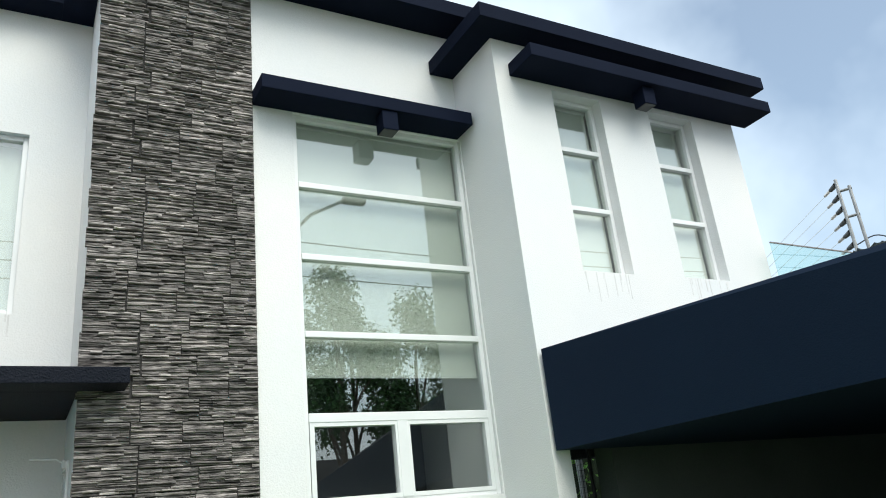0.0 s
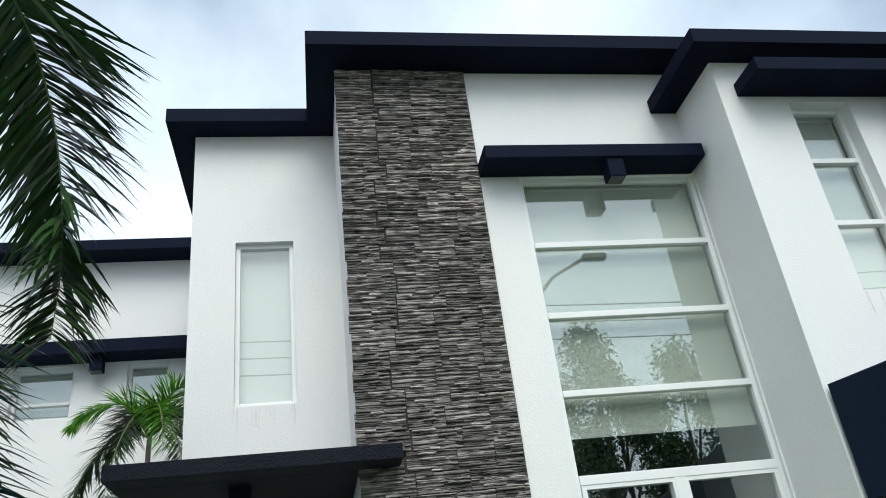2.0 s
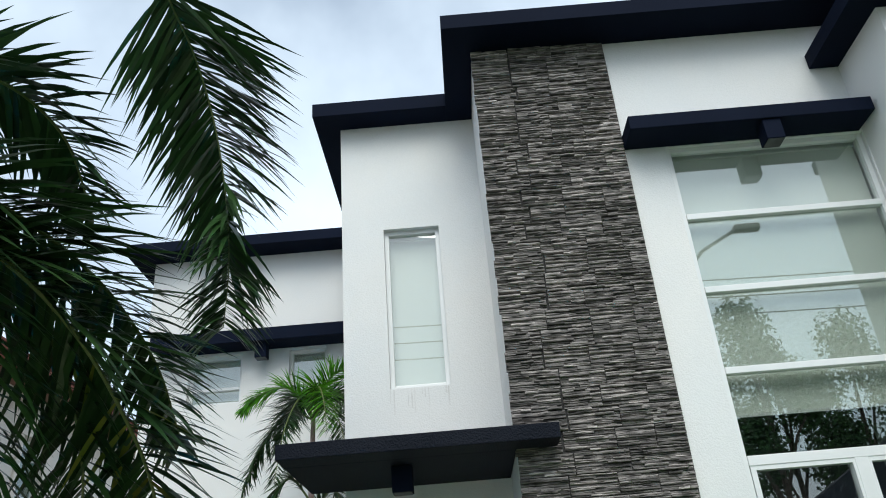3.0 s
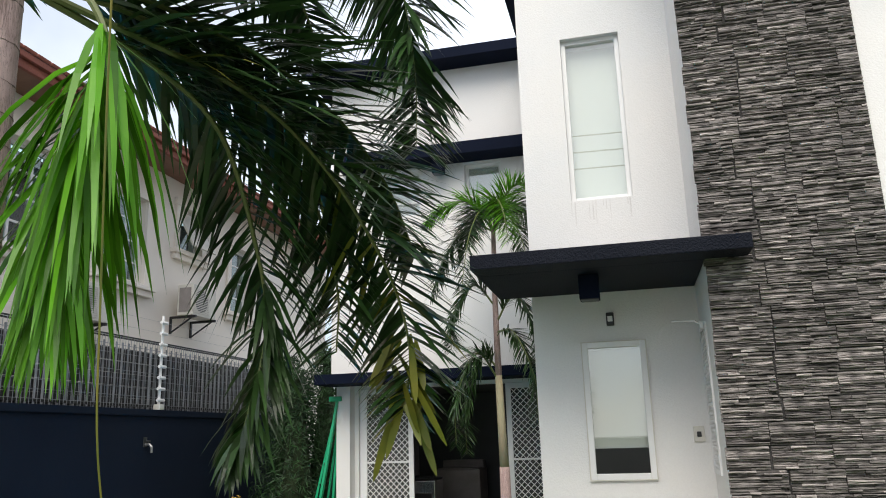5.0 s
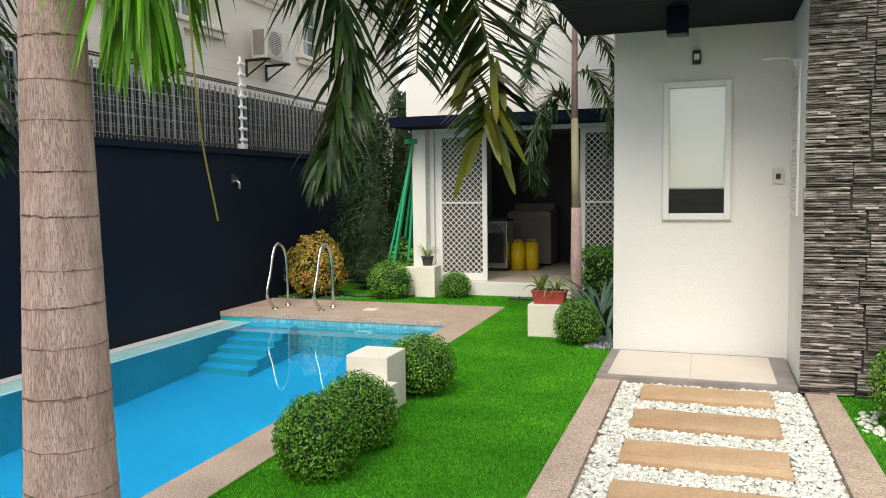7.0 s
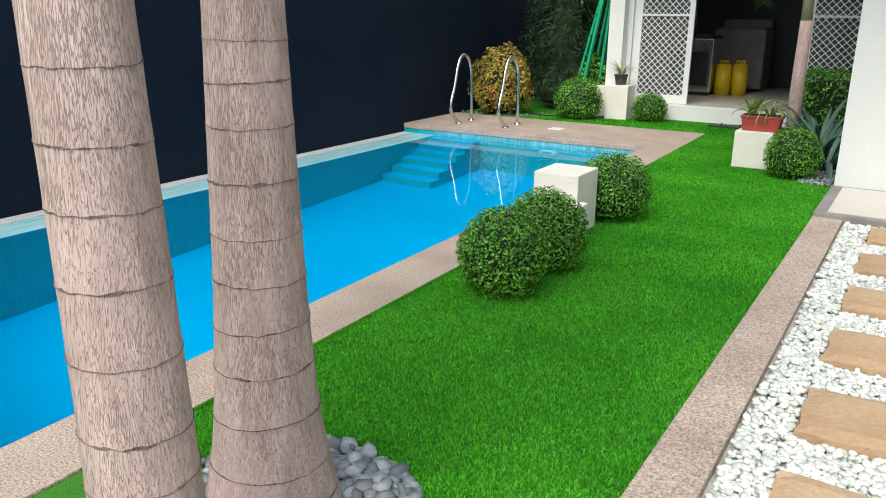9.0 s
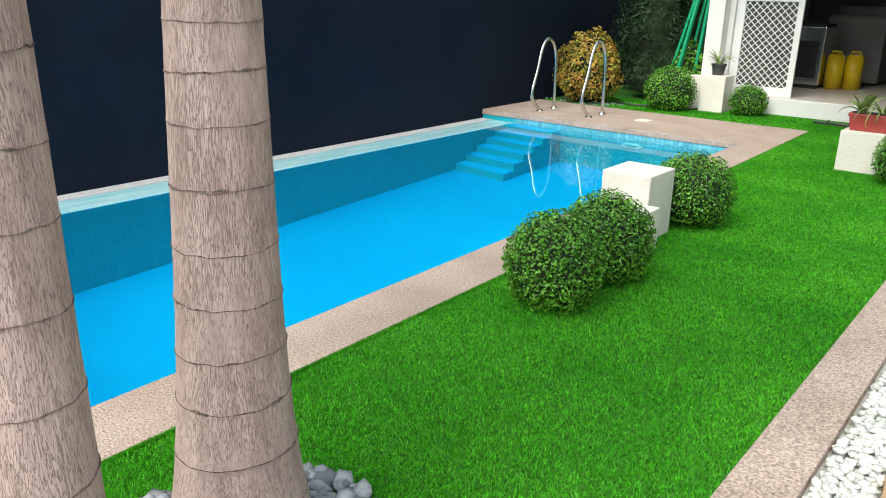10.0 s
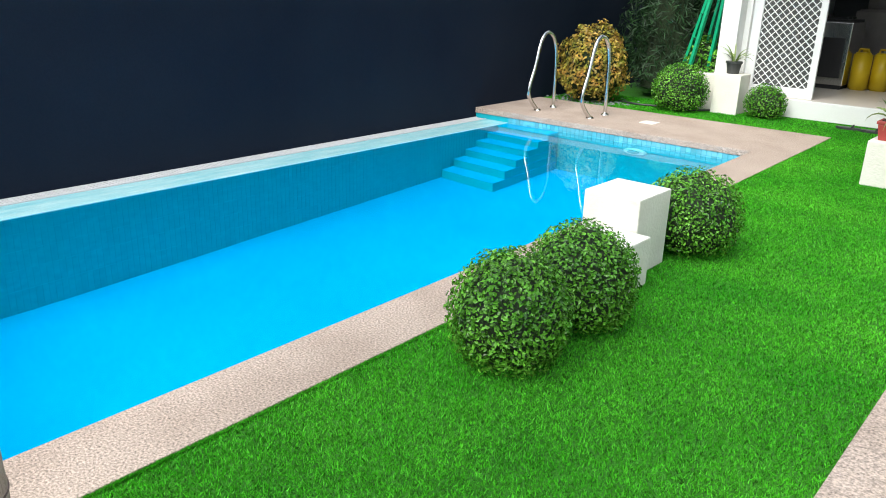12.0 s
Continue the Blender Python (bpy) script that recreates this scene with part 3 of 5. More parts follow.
# ---- the dark boundary wall and its fence ----
WX, WTOP = -5.75, 2.0
structure("wall_west", boxes((WX - 0.15, -5.0, -1.9, WX, 13.0, WTOP)), M_NAVY, "tall charcoal navy painted boundary wall", "wall")
structure("wall_coping", boxes((WX - 0.18, -5.0, WTOP, WX + 0.03, 13.0, WTOP + 0.08), bevel=0.006), M_NAVY, "dark navy capping ledge of the boundary wall", "wall cap")
fence = thing("fence", "grey barred steel fence with wire mesh on the wall", "fence", (WX - 0.07, 0, WTOP + 0.08))
part("top_rail", boxes((-0.02, -1, 0.83, 0.02, 13.0, 0.87), bevel=0.004), M_BLACK, fence)
part("bottom_rail", boxes((-0.015, -1, 0.03, 0.015, 13.0, 0.06), bevel=0.004), M_BLACK, fence)
bm = boxes((-0.006, -0.0125, 0.0, 0.006, 0.0125, 0.78))
pm = bpy.data.meshes.new("slat")
bm.to_mesh(pm)
bm.free()
pm.materials.append(M_FENCE)
y = 3.5
while y < 12.9:
    s = new("slat", pm)
    s.location, s.parent = (0, y, 0.005), fence
    y += 0.115
part("backing_sheet", boxes((-0.030, -1, 0.0, -0.022, 13.0, 0.72)), M_BLACK, fence, "dark sheet behind the bars")
bm = bmesh.new()
for k in range(9):
    tube(bm, [(0.03, -1, 0.06 + 0.098 * k), (0.03, 13, 0.06 + 0.098 * k)], 0.0035, sides=4)
y = 3.5
while y < 12.9:
    tube(bm, [(0.034, y, 0.0), (0.034, y, 0.85)], 0.0028, sides=4)
    y += 0.055
part("wire_mesh", bm, M_FENCE, fence)
mast = thing("electric_fence_post", "white post carrying stacked white wire insulators", "fence post", (WX - 0.0, 9.15, WTOP + 0.08))
bm = bmesh.new()
tube(bm, [(0, 0, 0), (0, 0, 1.21)], 0.018)
part("post", bm, M_FRAME, mast)
part("base_clamp", boxes((-0.05, -0.05, 0, 0.05, 0.05, 0.07), bevel=0.01), M_ACWHITE, mast)
for k in range(8):
    bm = bmesh.new()
    z = 0.12 + 0.142 * k
    tube(bm, [(0.02, -0.07, z), (0.02, -0.03, z), (0.02, 0.03, z), (0.02, 0.07, z)], 0.021, sides=8)
    part("insulator", bm, M_FRAME, mast)
for k in range(8):
    w = thing("fence_wire", "thin taut electric fence wire", "wire", (WX + 0.02, 0, WTOP + 0.20 + 0.142 * k), group="electric fence wires")
    bm = bmesh.new()
    tube(bm, [(0, 3, 0), (0, 13, 0)], 0.0018, sides=4)
    part("strand", bm, M_STEEL, w)
tap = thing("wall_tap", "brass garden tap on the dark wall", "tap", (WX, 8.90, 1.655))
bm = bmesh.new()
tube(bm, [(0, 0, 0), (0.07, 0, 0.0), (0.10, 0, -0.03), (0.10, 0, -0.10)], 0.016)
part("spout", bm, M_POLE, tap)
part("handle", boxes((0.04, -0.035, 0.03, 0.06, 0.035, 0.05), (0.045, -0.008, 0.0, 0.055, 0.008, 0.04), bevel=0.003), M_DARKPOT, tap)
part("backplate", boxes((0, -0.03, -0.03, 0.012, 0.03, 0.09), bevel=0.003), M_DARKPOT, tap)

# ---- the house ----
TX, TY, SX, SR, SY = -0.700, 7.38, 0.766, 2.06, 6.33
BX, BY, BR = 4.25, 5.55, 7.55
ROOF, RTOP, BSOFF = 6.775, 6.943, 6.25
TW = (-0.270, 0.300, 3.765, 5.467)
LW = (-0.272, 0.288, 1.222, 2.414)
wall_x("wall_tower", TX, SX, TY, TY + 0.22, 0.0, ROOF, [TW, LW], M_WALL, "white stucco tower wall with two narrow windows")
structure("wall_tower_west", boxes((TX, TY + 0.22, 0.0, TX + 0.22, 10.5, ROOF)), M_WALL, "white stucco side wall of the tower", "wall")
BW = (2.437, 4.235, 1.96, 5.50)
wall_x("wall_window", SX, BX, SY, SY + 0.25, 0.0, ROOF, [BW], M_WALL, "white stucco house wall with a tall window")
structure("wall_entrance", boxes((SX, SY + 0.25, 0.0, SX + 0.2, TY, 0.30), (SX, SY + 0.25, 1.27, SX + 0.06, SY + 0.45, 2.47), (SX, SY + 0.25, 2.47, SX + 0.2, TY, ROOF), (SX, SY + 0.25, 0.30, SX + 0.2, TY, 1.27), (SX, TY - 0.1, 1.27, SX + 0.2, TY, 2.47)), M_WALL, "white stucco return wall beside the porch", "wall")
W3, W4 = (4.92, 5.54, 3.83, 5.78), (6.22, 6.87, 3.85, 5.78)
wall_x("wall_block", BX, BR, BY, BY + 0.25, 2.28, BSOFF, [W3, W4], M_WALL, "white stucco projecting wall with two slim windows")
structure("wall_block_west", boxes((BX, BY + 0.25, 0.0, BX + 0.18, SY + 1.6, BSOFF)), M_WALL, "white stucco side wall of the projecting block", "wall")
structure("wall_block_pier", boxes((BX, BY, 0.0, BX + 0.18, BY + 0.25, 2.28)), M_WALL, "white stucco pier under the carport roof", "wall")
structure("wall_block_east", boxes((BR - 0.2, BY + 0.25, 0.0, BR, 7.2, BSOFF)), M_WALL, "white stucco far side wall of the block", "wall")
structure("wall_carport", boxes((4.88, BY + 0.01, 0.0, 9.4, BY + 0.24, 2.3)), M_DIMGREY, "dark grey painted back wall of the carport", "wall")
# room backs in a colour darkened to pass for indoor shade
structure("wall_rear_rooms", boxes((0.2, 9.5, 0.0, 4.2, 9.7, ROOF), (4.0, SY + 1.6, 0.0, 4.2, 9.5, ROOF)), M_ROOM, "plain inner wall of the rooms, dimness painted in", "wall")
structure("floor_rooms", boxes((SX + 0.25, SY + 1.4, 0.0, 4.2, SY + 1.5, ROOF)), M_ROOM, "plain partition behind the tall window, dimness painted in", "wall")
structure("roof_main", boxes((0.482, 5.93, ROOF, 4.3, 10.6, RTOP), (4.3, 5.93, ROOF, 6.4, 7.2, RTOP), (-0.965, 7.10, ROOF, 0.482, 10.3, RTOP), bevel=0.004), M_FASCIA, "flat charcoal roof slab with deep overhang", "roof")
structure("roof_block", boxes((3.97, 5.265, BSOFF, 7.94, 6.325, BSOFF + 0.16), (BX, 6.325, BSOFF, 7.94, 7.4, BSOFF + 0.16), bevel=0.004), M_FASCIA, "flat charcoal roof slab over the projecting block", "roof")


def canopy(name, x0, x1, y0, y1, z0, z1, material, label, back=()):
    c = thing(name, label, "canopy", (x0, y1, z0), kind="structure")
    part("slab", boxes((0, y0 - y1, 0, x1 - x0, 0, z1 - z0), *back, bevel=0.008), material, c)
    return c


def box_lamp(x, y, z):
    """A square black downlight fixed under a soffit."""
    f = thing("downlight", "square black downlight fixed under the charcoal canopy", "lamp", (x, y, z), group="canopy downlights")
    part("housing", boxes((-0.08, -0.08, -0.20, 0.08, 0.08, 0.0), bevel=0.006), M_FASCIA, f)
    part("rim", boxes((-0.07, -0.07, -0.206, 0.07, 0.07, -0.199), bevel=0.003), M_DARKPOT, f)
    return f


canopy("canopy_1", 2.058, 4.215, 6.00, SY, 5.505, 5.645, M_FASCIA, "charcoal concrete canopy over the tall window")
canopy("canopy_2", 4.42, 7.785, 5.16, BY, 5.84, 5.98, M_FASCIA, "charcoal concrete canopy over the slim windows")
canopy("canopy_3", -1.00, 1.068, 5.97, 6.255, 2.870, 2.985, M_SLATE, "rough textured charcoal canopy over the porch", back=((0, 0, 0, 1.76, 1.12, 0.115),))
box_lamp(3.30, 6.10, 5.505)
box_lamp(5.95, 5.31, 5.84)
box_lamp(-0.13, 6.55, 2.870)


def window(name, label, x0, x1, z0, z1, y, bars, split=(), blind=None, depth=0.07, rail=0.045, proud=0.0):
    """A glazed window in a wall along x, with frame bars, panes and a roller blind behind."""
    w = thing(name, label, "window", (x0, y, z0), kind="structure")
    W, H = x1 - x0, z1 - z0
    for nm, r in (("frame_left", (0, 0, 0, rail, depth, H)), ("frame_right", (W - rail, 0, 0, W, depth, H)), ("frame_top", (rail, 0.001, H - rail, W - rail, depth, H)), ("frame_bottom", (rail, 0.001, 0, W - rail, depth, rail))):
        part("frame", boxes(r, bevel=0.005), M_FRAME, w)
    # added strips round a proud frame, drawing its shadow line in off-white
    part("sealant", boxes((-0.008, -0.001, -0.008, 0.002, 0.012, H + 0.008), (W - 0.002, -0.001, -0.008, W + 0.008, 0.012, H + 0.008), (0.002, -0.001, -0.008, W - 0.002, 0.012, 0.001), (0.002, -0.001, H - 0.001, W - 0.002, 0.012, H + 0.008)), M_ACWHITE, w, "thin strip painted as the frame's shadow line") if proud else None
    levels = [0] + [b - z0 for b, _ in bars] + [H]
    for b, t in bars:
        part("bar", boxes((rail, -0.012, b - z0 - t / 2, W - rail, depth - 0.004, b - z0 + t / 2), bevel=0.005), M_FRAME, w)
    for a, b in zip(levels, levels[1:]):
        g = part("pane", boxes((rail * 0.7, depth * 0.5, a, W - rail * 0.7, depth * 0.5 + 0.006, b)), M_GLASS, w)
        g.visible_shadow = False
    for sx, s0, s1 in split:
        part("mullion", boxes((sx - x0 - 0.05, -0.010, s0 - z0, sx - x0 + 0.05, depth - 0.003, s1 - z0), bevel=0.005), M_FRAME, w)
        for a, b in ((0.07, sx - x0 - 0.05), (sx - x0 + 0.05, W - 0.07)):
            part("sash", boxes((a - 0.02, -0.006, s0 - z0, a + 0.02, depth - 0.006, s1 - z0), (b - 0.02, -0.006, s0 - z0, b + 0.02, depth - 0.006, s1 - z0), (a + 0.02, -0.006, s0 - z0, b - 0.02, depth - 0.006, s0 - z0 + 0.035), (a + 0.02, -0.006, s1 - z0 - 0.035, b - 0.02, depth - 0.006, s1 - z0)), M_FRAME, w)
    if blind is not None:
        bl = thing("roller_blind", "drawn white roller blind hanging behind the window", "blind", (x0, y + depth + 0.06, z1), group="roller blinds")
        part("fabric", boxes((0.03, 0, blind - z1, W - 0.03, 0.004, 0)), M_SHADE, bl)
        part("bottom_bar", boxes((0.03, -0.006, blind - z1 - 0.025, W - 0.03, 0.010, blind - z1)), M_FRAME, bl)
        part("roller", boxes((0.02, -0.02, -0.06, W - 0.02, 0.03, -0.005), bevel=0.01), M_FRAME, bl)
    return w


window("window_1", "tall white-framed window of stacked panes", *BW[:2], *BW[2:], SY + 0.035, [(4.775, 0.055), (4.075, 0.055), (3.372, 0.055), (2.665, 0.075)], split=[(3.318, 2.0, 2.63)], blind=3.05)
window("window_2", "narrow fixed window in the white tower", TW[0], TW[1], TW[2], TW[3], TY + 0.06, [], blind=3.80)
window("window_3", "narrow white-framed window with a half-drawn blind", LW[0], LW[1], LW[2], LW[3], TY - 0.03, [], blind=1.51, rail=0.05, proud=0.03)
for w, nm in ((W3, "window_4"), (W4, "window_5")):
    window(nm, "slim window of three stacked panes", w[0], w[1], w[2], w[3], BY + 0.12, [(5.185, 0.05), (4.53, 0.05)], blind=3.88)
# partitions behind the glass, indoor shade put into their colour
structure("partition_tower", boxes((TX + 0.22, TY + 1.4, 0, SX, TY + 1.5, ROOF)), M_ROOM, "plain partition inside the tower, dimness painted in", "wall")
structure("partition_block", boxes((BX + 0.18, BY + 1.6, 2.3, BR - 0.2, BY + 1.7, BSOFF), (BX + 0.18, BY + 0.25, 2.46, BR - 0.2, BY + 1.7, 2.6)), M_ROOM, "plain partition inside the block, dimness painted in", "wall")
# entrance grille window in the return wall
gw = thing("grille_window", "white diamond-mesh grille window beside the porch", "window", (SX - 0.004, SY + 0.45, 1.27), kind="structure")
GL, GH = TY - 0.1 - SY - 0.45, 1.20
part("frame", boxes((-0.012, 0, 0, 0.04, 0.04, GH), (-0.012, GL - 0.04, 0, 0.04, GL, GH), (-0.012, 0.04, 0, 0.04, GL - 0.04, 0.04), (-0.012, 0.04, GH - 0.04, 0.04, GL - 0.04, GH)), M_FRAME, gw)
g = part("pane", boxes((0.045, 0.0, 0.0, 0.05, GL, GH)), M_GLASS, gw)
g.visible_shadow = False


def diamond(bm, w, h, step, r, fx):
    """Crossed diagonal wires that fill a rectangle; fx maps (u, v) to a place."""
    k = -h
    while k < w:
        for s in (1, -1):
            a, b = max(0, k), min(w, k + h)
            if b - a > 0.01:
                p, q = (a, a - k), (b, b - k)
                if s < 0:
                    p, q = (p[0], h - p[1]), (q[0], h - q[1])
                tube(bm, [fx(*p), fx(*q)], r, sides=4)
        k += step
    return bm


part("mesh", diamond(bmesh.new(), GL - 0.08, GH - 0.08, 0.07, 0.004, lambda u, v: (-0.004 - 0.0, 0.04 + u, 0.04 + v)), M_FRAME, gw)
arm = thing("door_closer_arm", "thin white metal arm fixed above the grille", "bracket", (SX, 6.92, 2.47))
bm = bmesh.new()
tube(bm, [(0.0, 0, 0), (-0.05, 0, 0.01), (-0.08, 0, 0.03), (-0.26, 0, 0.035)], 0.008)
part("rod", bm, M_FRAME, arm)
part("block", boxes((-0.04, -0.03, -0.04, 0.0, 0.03, 0.02), bevel=0.006), M_FRAME, arm)
lamp = thing("wall_sensor_lamp", "small black wall lamp with a white lens", "lamp", (0.0, TY, 2.558))
part("body", boxes((-0.035, -0.05, 0.0, 0.035, 0, 0.12), bevel=0.012), M_BLACK, lamp)
part("lens", boxes((-0.022, -0.056, 0.035, 0.022, -0.049, 0.085), bevel=0.004), M_FRAME, lamp)
sw = thing("doorbell_switch", "cream doorbell plate with a dark button", "switch", (0.665, TY, 1.522))
part("plate", boxes((-0.045, -0.022, 0, 0.045, 0, 0.13), bevel=0.006), M_ACWHITE, sw)
part("button", boxes((-0.018, -0.030, 0.04, 0.018, -0.021, 0.085), bevel=0.003), M_BLACK, sw)


# run-off streaks below the narrow windows
for wx0, wx1, wz, wy in ((W3[0], W3[1], W3[2], BY), (W4[0], W4[1], W4[2], BY), (TW[0], TW[1], TW[2], TY)):
    rs = random.Random(int(wx0 * 10))
    st = bmesh.new()
    for k in range(11):
        x, w, h = rs.uniform(wx0 - 0.02, wx1 - 0.03), rs.uniform(0.004, 0.014), rs.uniform(0.05, 0.30)
        block(st, x, wy - 0.0006 - 0.0002 * k, wz - 0.01 - h, x + w, wy + 0.002, wz - 0.01)
    tagged(link_mesh("wall_stain", st, M_STAIN), "faint grey run-off streaks on the white wall", "stain", kind="structure")


# stone cladding
stone = structure("stone_backing", boxes((SX, 6.315, 0.0, SR, SY, ROOF)), M_MORTAR, "dark grey stacked ledger-stone cladding", "stone cladding")


def panel_mesh(w, h, seed):
    """One cladding panel: thin split courses of uneven depth."""
    r = random.Random(seed)
    bm = bmesh.new()
    z = 0.0
    while z < h - 0.006:
        t = min(r.uniform(0.009, 0.021), h - z)
        if h - z - t < 0.010:
            t = h - z
        x = 0.0
        while x < w - 0.01:
            l = min(r.uniform(0.06, 0.26), w - x)
            if w - x - l < 0.03:
                l = w - x
            d = r.choice((0.010, 0.016, 0.023, 0.030, 0.038)) + r.uniform(-0.003, 0.003)
            n0 = len(bm.verts)
            segs = max(2, int(l / 0.045))
            rows = []
            for i in range(segs + 1):
                u = x + l * i / segs
                dd = d + r.uniform(-0.004, 0.004)
                zz = r.uniform(-0.0025, 0.0025)
                rows.append([bm.verts.new(p) for p in ((u, 0, z + 0.001), (u, -dd + 0.003, z + 0.0015), (u, -dd - r.uniform(-0.003, 0.004), z + t * r.uniform(0.3, 0.7)), (u, -dd + 0.004, z + t - 0.002 + zz), (u, 0, z + t - 0.001 + zz))])
            for a, b in zip(rows, rows[1:]):
                for k in range(4):
                    bm.faces.new((a[k], b[k], b[k + 1], a[k + 1]))
            bm.faces.new(list(reversed(rows[0])))
            bm.faces.new(rows[-1])
            x += l
        z += t
    bmesh.ops.recalc_face_normals(bm, faces=bm.faces)
    me = bpy.data.meshes.new("stone_panel")
    bm.to_mesh(me)
    bm.free()
    me.materials.append(M_STONE)
    return me


r = random.Random(8)
PH, WID = 0.166, SR - SX
panels = {}
for row in range(41):
    cuts, x = [], 0.0
    while x < WID - 0.02:
        l = r.choice((0.30, 0.36, 0.36, 0.40, 0.42))
        if WID - x - l < 0.14:
            l = WID - x
        l = round(l, 2) if x + l < WID else WID - x
        cuts.append((x, l))
        x += l
    for x, l in cuts:
        key = (round(l, 2), r.randrange(4))
        if key not in panels:
            panels[key] = panel_mesh(key[0] - 0.005, PH - 0.006, int(key[0] * 1000) * 7 + key[1])
        p = new("stone_panel", panels[key])
        p.parent = stone
        p.location = (SX + x - (r.uniform(0, 0.016) if x == 0 else 0), 6.318 - r.uniform(0, 0.008), row * PH + 0.003)

# ---- the rear wing ----
HX, UY, DY = -3.94, 10.5, 10.95
UWA, UWB = (-1.93, -1.40, 4.72, 5.43), (-3.32, -2.58, 4.72, 5.42)
wall_x("wall_rear_upper", HX, TX, UY, UY + 0.2, 2.505, 6.93, [UWA, UWB], M_WALL, "white stucco upper wall of the rear wing")
structure("wall_rear_west", boxes((HX, UY + 0.2, 0.0, HX + 0.2, 14.5, 6.93)), M_WALL, "white stucco end wall of the rear wing", "wall")
structure("roof_rear", boxes((HX - 0.30, UY - 0.38, 6.93, TX - 0.25, 14.5, 7.09), bevel=0.004), M_FASCIA, "flat charcoal roof slab over the rear wing", "roof")
structure("canopy_4", boxes((-3.75, 10.12, 5.45, TX, UY, 5.63), bevel=0.006), M_FASCIA, "charcoal canopy over the upper rear windows", "canopy")
box_lamp(-2.26, 10.30, 5.45)
structure("canopy_5", boxes((HX - 0.10, 10.12, 2.37, TX, UY + 0.2, 2.505), bevel=0.006), M_FASCIA, "charcoal canopy over the sliding doors", "canopy")
# rear room ceiling and back wall carry the room's shade as dark colour
structure("ceiling_rear", boxes((HX + 0.2, UY + 0.2, 2.42, TX, 14.5, 2.50)), M_ROOM, "plain ceiling of the rear room, dimness painted in", "ceiling")
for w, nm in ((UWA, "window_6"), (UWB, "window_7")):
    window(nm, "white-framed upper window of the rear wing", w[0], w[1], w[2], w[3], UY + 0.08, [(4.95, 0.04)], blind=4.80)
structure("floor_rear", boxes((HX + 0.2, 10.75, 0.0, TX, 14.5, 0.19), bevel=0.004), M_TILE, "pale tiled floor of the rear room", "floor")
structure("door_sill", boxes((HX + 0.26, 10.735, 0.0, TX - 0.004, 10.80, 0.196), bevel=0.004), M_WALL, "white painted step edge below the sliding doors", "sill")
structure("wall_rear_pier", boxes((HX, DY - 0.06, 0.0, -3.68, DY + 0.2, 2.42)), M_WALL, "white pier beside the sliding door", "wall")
structure("wall_rear_back", boxes((HX + 0.2, 14.3, 0.15, TX, 14.5, 2.42), (TX, 10.95, 0.0, TX + 0.2, 14.5, 2.6)), M_ROOM, "back wall of the rear room, dimness painted in", "wall")


def screen_door(name, x0, x1, y, z0, z1):
    d = thing(name, "white sliding screen door with diamond mesh", "screen door", (x0, y, z0), kind="structure")
    W, H = x1 - x0, z1 - z0
    for r in ((0, 0, 0, 0.07, 0.04, H), (W - 0.07, 0, 0, W, 0.04, H), (0.07, 0, 0, W - 0.07, 0.04, 0.11), (0.07, 0, H - 0.07, W - 0.07, 0.04, H), (0.07, 0, H * 0.52, W - 0.07, 0.035, H * 0.52 + 0.025)):
        part("rail", boxes(r, bevel=0.004), M_FRAME, d)
    part("mesh", diamond(bmesh.new(), W - 0.14, H - 0.18, 0.085, 0.0058, lambda u, v: (0.07 + u, 0.02, 0.11 + v)), M_FRAME, d)
    g = part("screen", boxes((0.07, 0.024, 0.11, W - 0.07, 0.026, H - 0.07)), M_MESH, d)
    return d


M_MESH = bpy.data.materials.new("fine_insect_screen")
M_MESH.use_nodes = True
nn, ll = M_MESH.node_tree.nodes, M_MESH.node_tree.links
tr, ms = nn.new("ShaderNodeBsdfTransparent"), nn.new("ShaderNodeMixShader")
ms.inputs["Fac"].default_value = 0.5
nn["Principled BSDF"].inputs["Base Color"].default_value = (0.11, 0.115, 0.115, 1)
ll.new(tr.outputs["BSDF"], ms.inputs[1])
ll.new(nn["Principled BSDF"].outputs["BSDF"], ms.inputs[2])
ll.new(ms.outputs["Shader"], nn["Material Output"].inputs["Surface"])
screen_door("screen_door_1", -3.635, -2.885, DY - 0.04, 0.192, 2.33)
screen_door("screen_door_2", -1.555, -0.73, DY - 0.04, 0.192, 2.33)
structure("door_frame", boxes((-3.68, DY, 0.19, -3.63, DY + 0.1, 2.36), (-3.68, DY - 0.03, 2.335, TX, DY + 0.1, 2.42)), M_FRAME, "white aluminium frame of the sliding doors", "door frame")

# the rear room's furniture seen through the open door
cab = thing("stove_cabinet", "low steel stove cabinet with dark oven front", "stove", (-3.22, 12.5, 0.19))
part("body", boxes((-0.35, -0.3, 0.05, 0.30, 0.3, 0.80), bevel=0.01), M_STEEL, cab)
part("plinth", boxes((-0.32, -0.27, 0, 0.27, 0.27, 0.05)), M_BLACK, cab)
part("oven_door", boxes((-0.30, -0.325, 0.14, 0.25, -0.301, 0.62), bevel=0.006), M_BLACK, cab)
part("hob", boxes((-0.33, -0.28, 0.80, 0.28, 0.28, 0.83), bevel=0.004), M_BLACK, cab)
part("grate", boxes((-0.25, -0.2, 0.83, 0.2, -0.18, 0.86), (-0.25, 0.0, 0.83, 0.2, 0.02, 0.86), (-0.25, 0.18, 0.83, 0.2, 0.2, 0.86)), M_BLACK, cab)
# a white machine; grey colour stands in for the room's shade
unit = thing("washing_machine", "white top-loading machine, greyed in colour for the dim room", "machine", (-2.80, 13.6, 0.19))
part("body", boxes((-0.38, -0.33, 0.03, 0.38, 0.33, 0.92), bevel=0.02), M_GREY, unit)
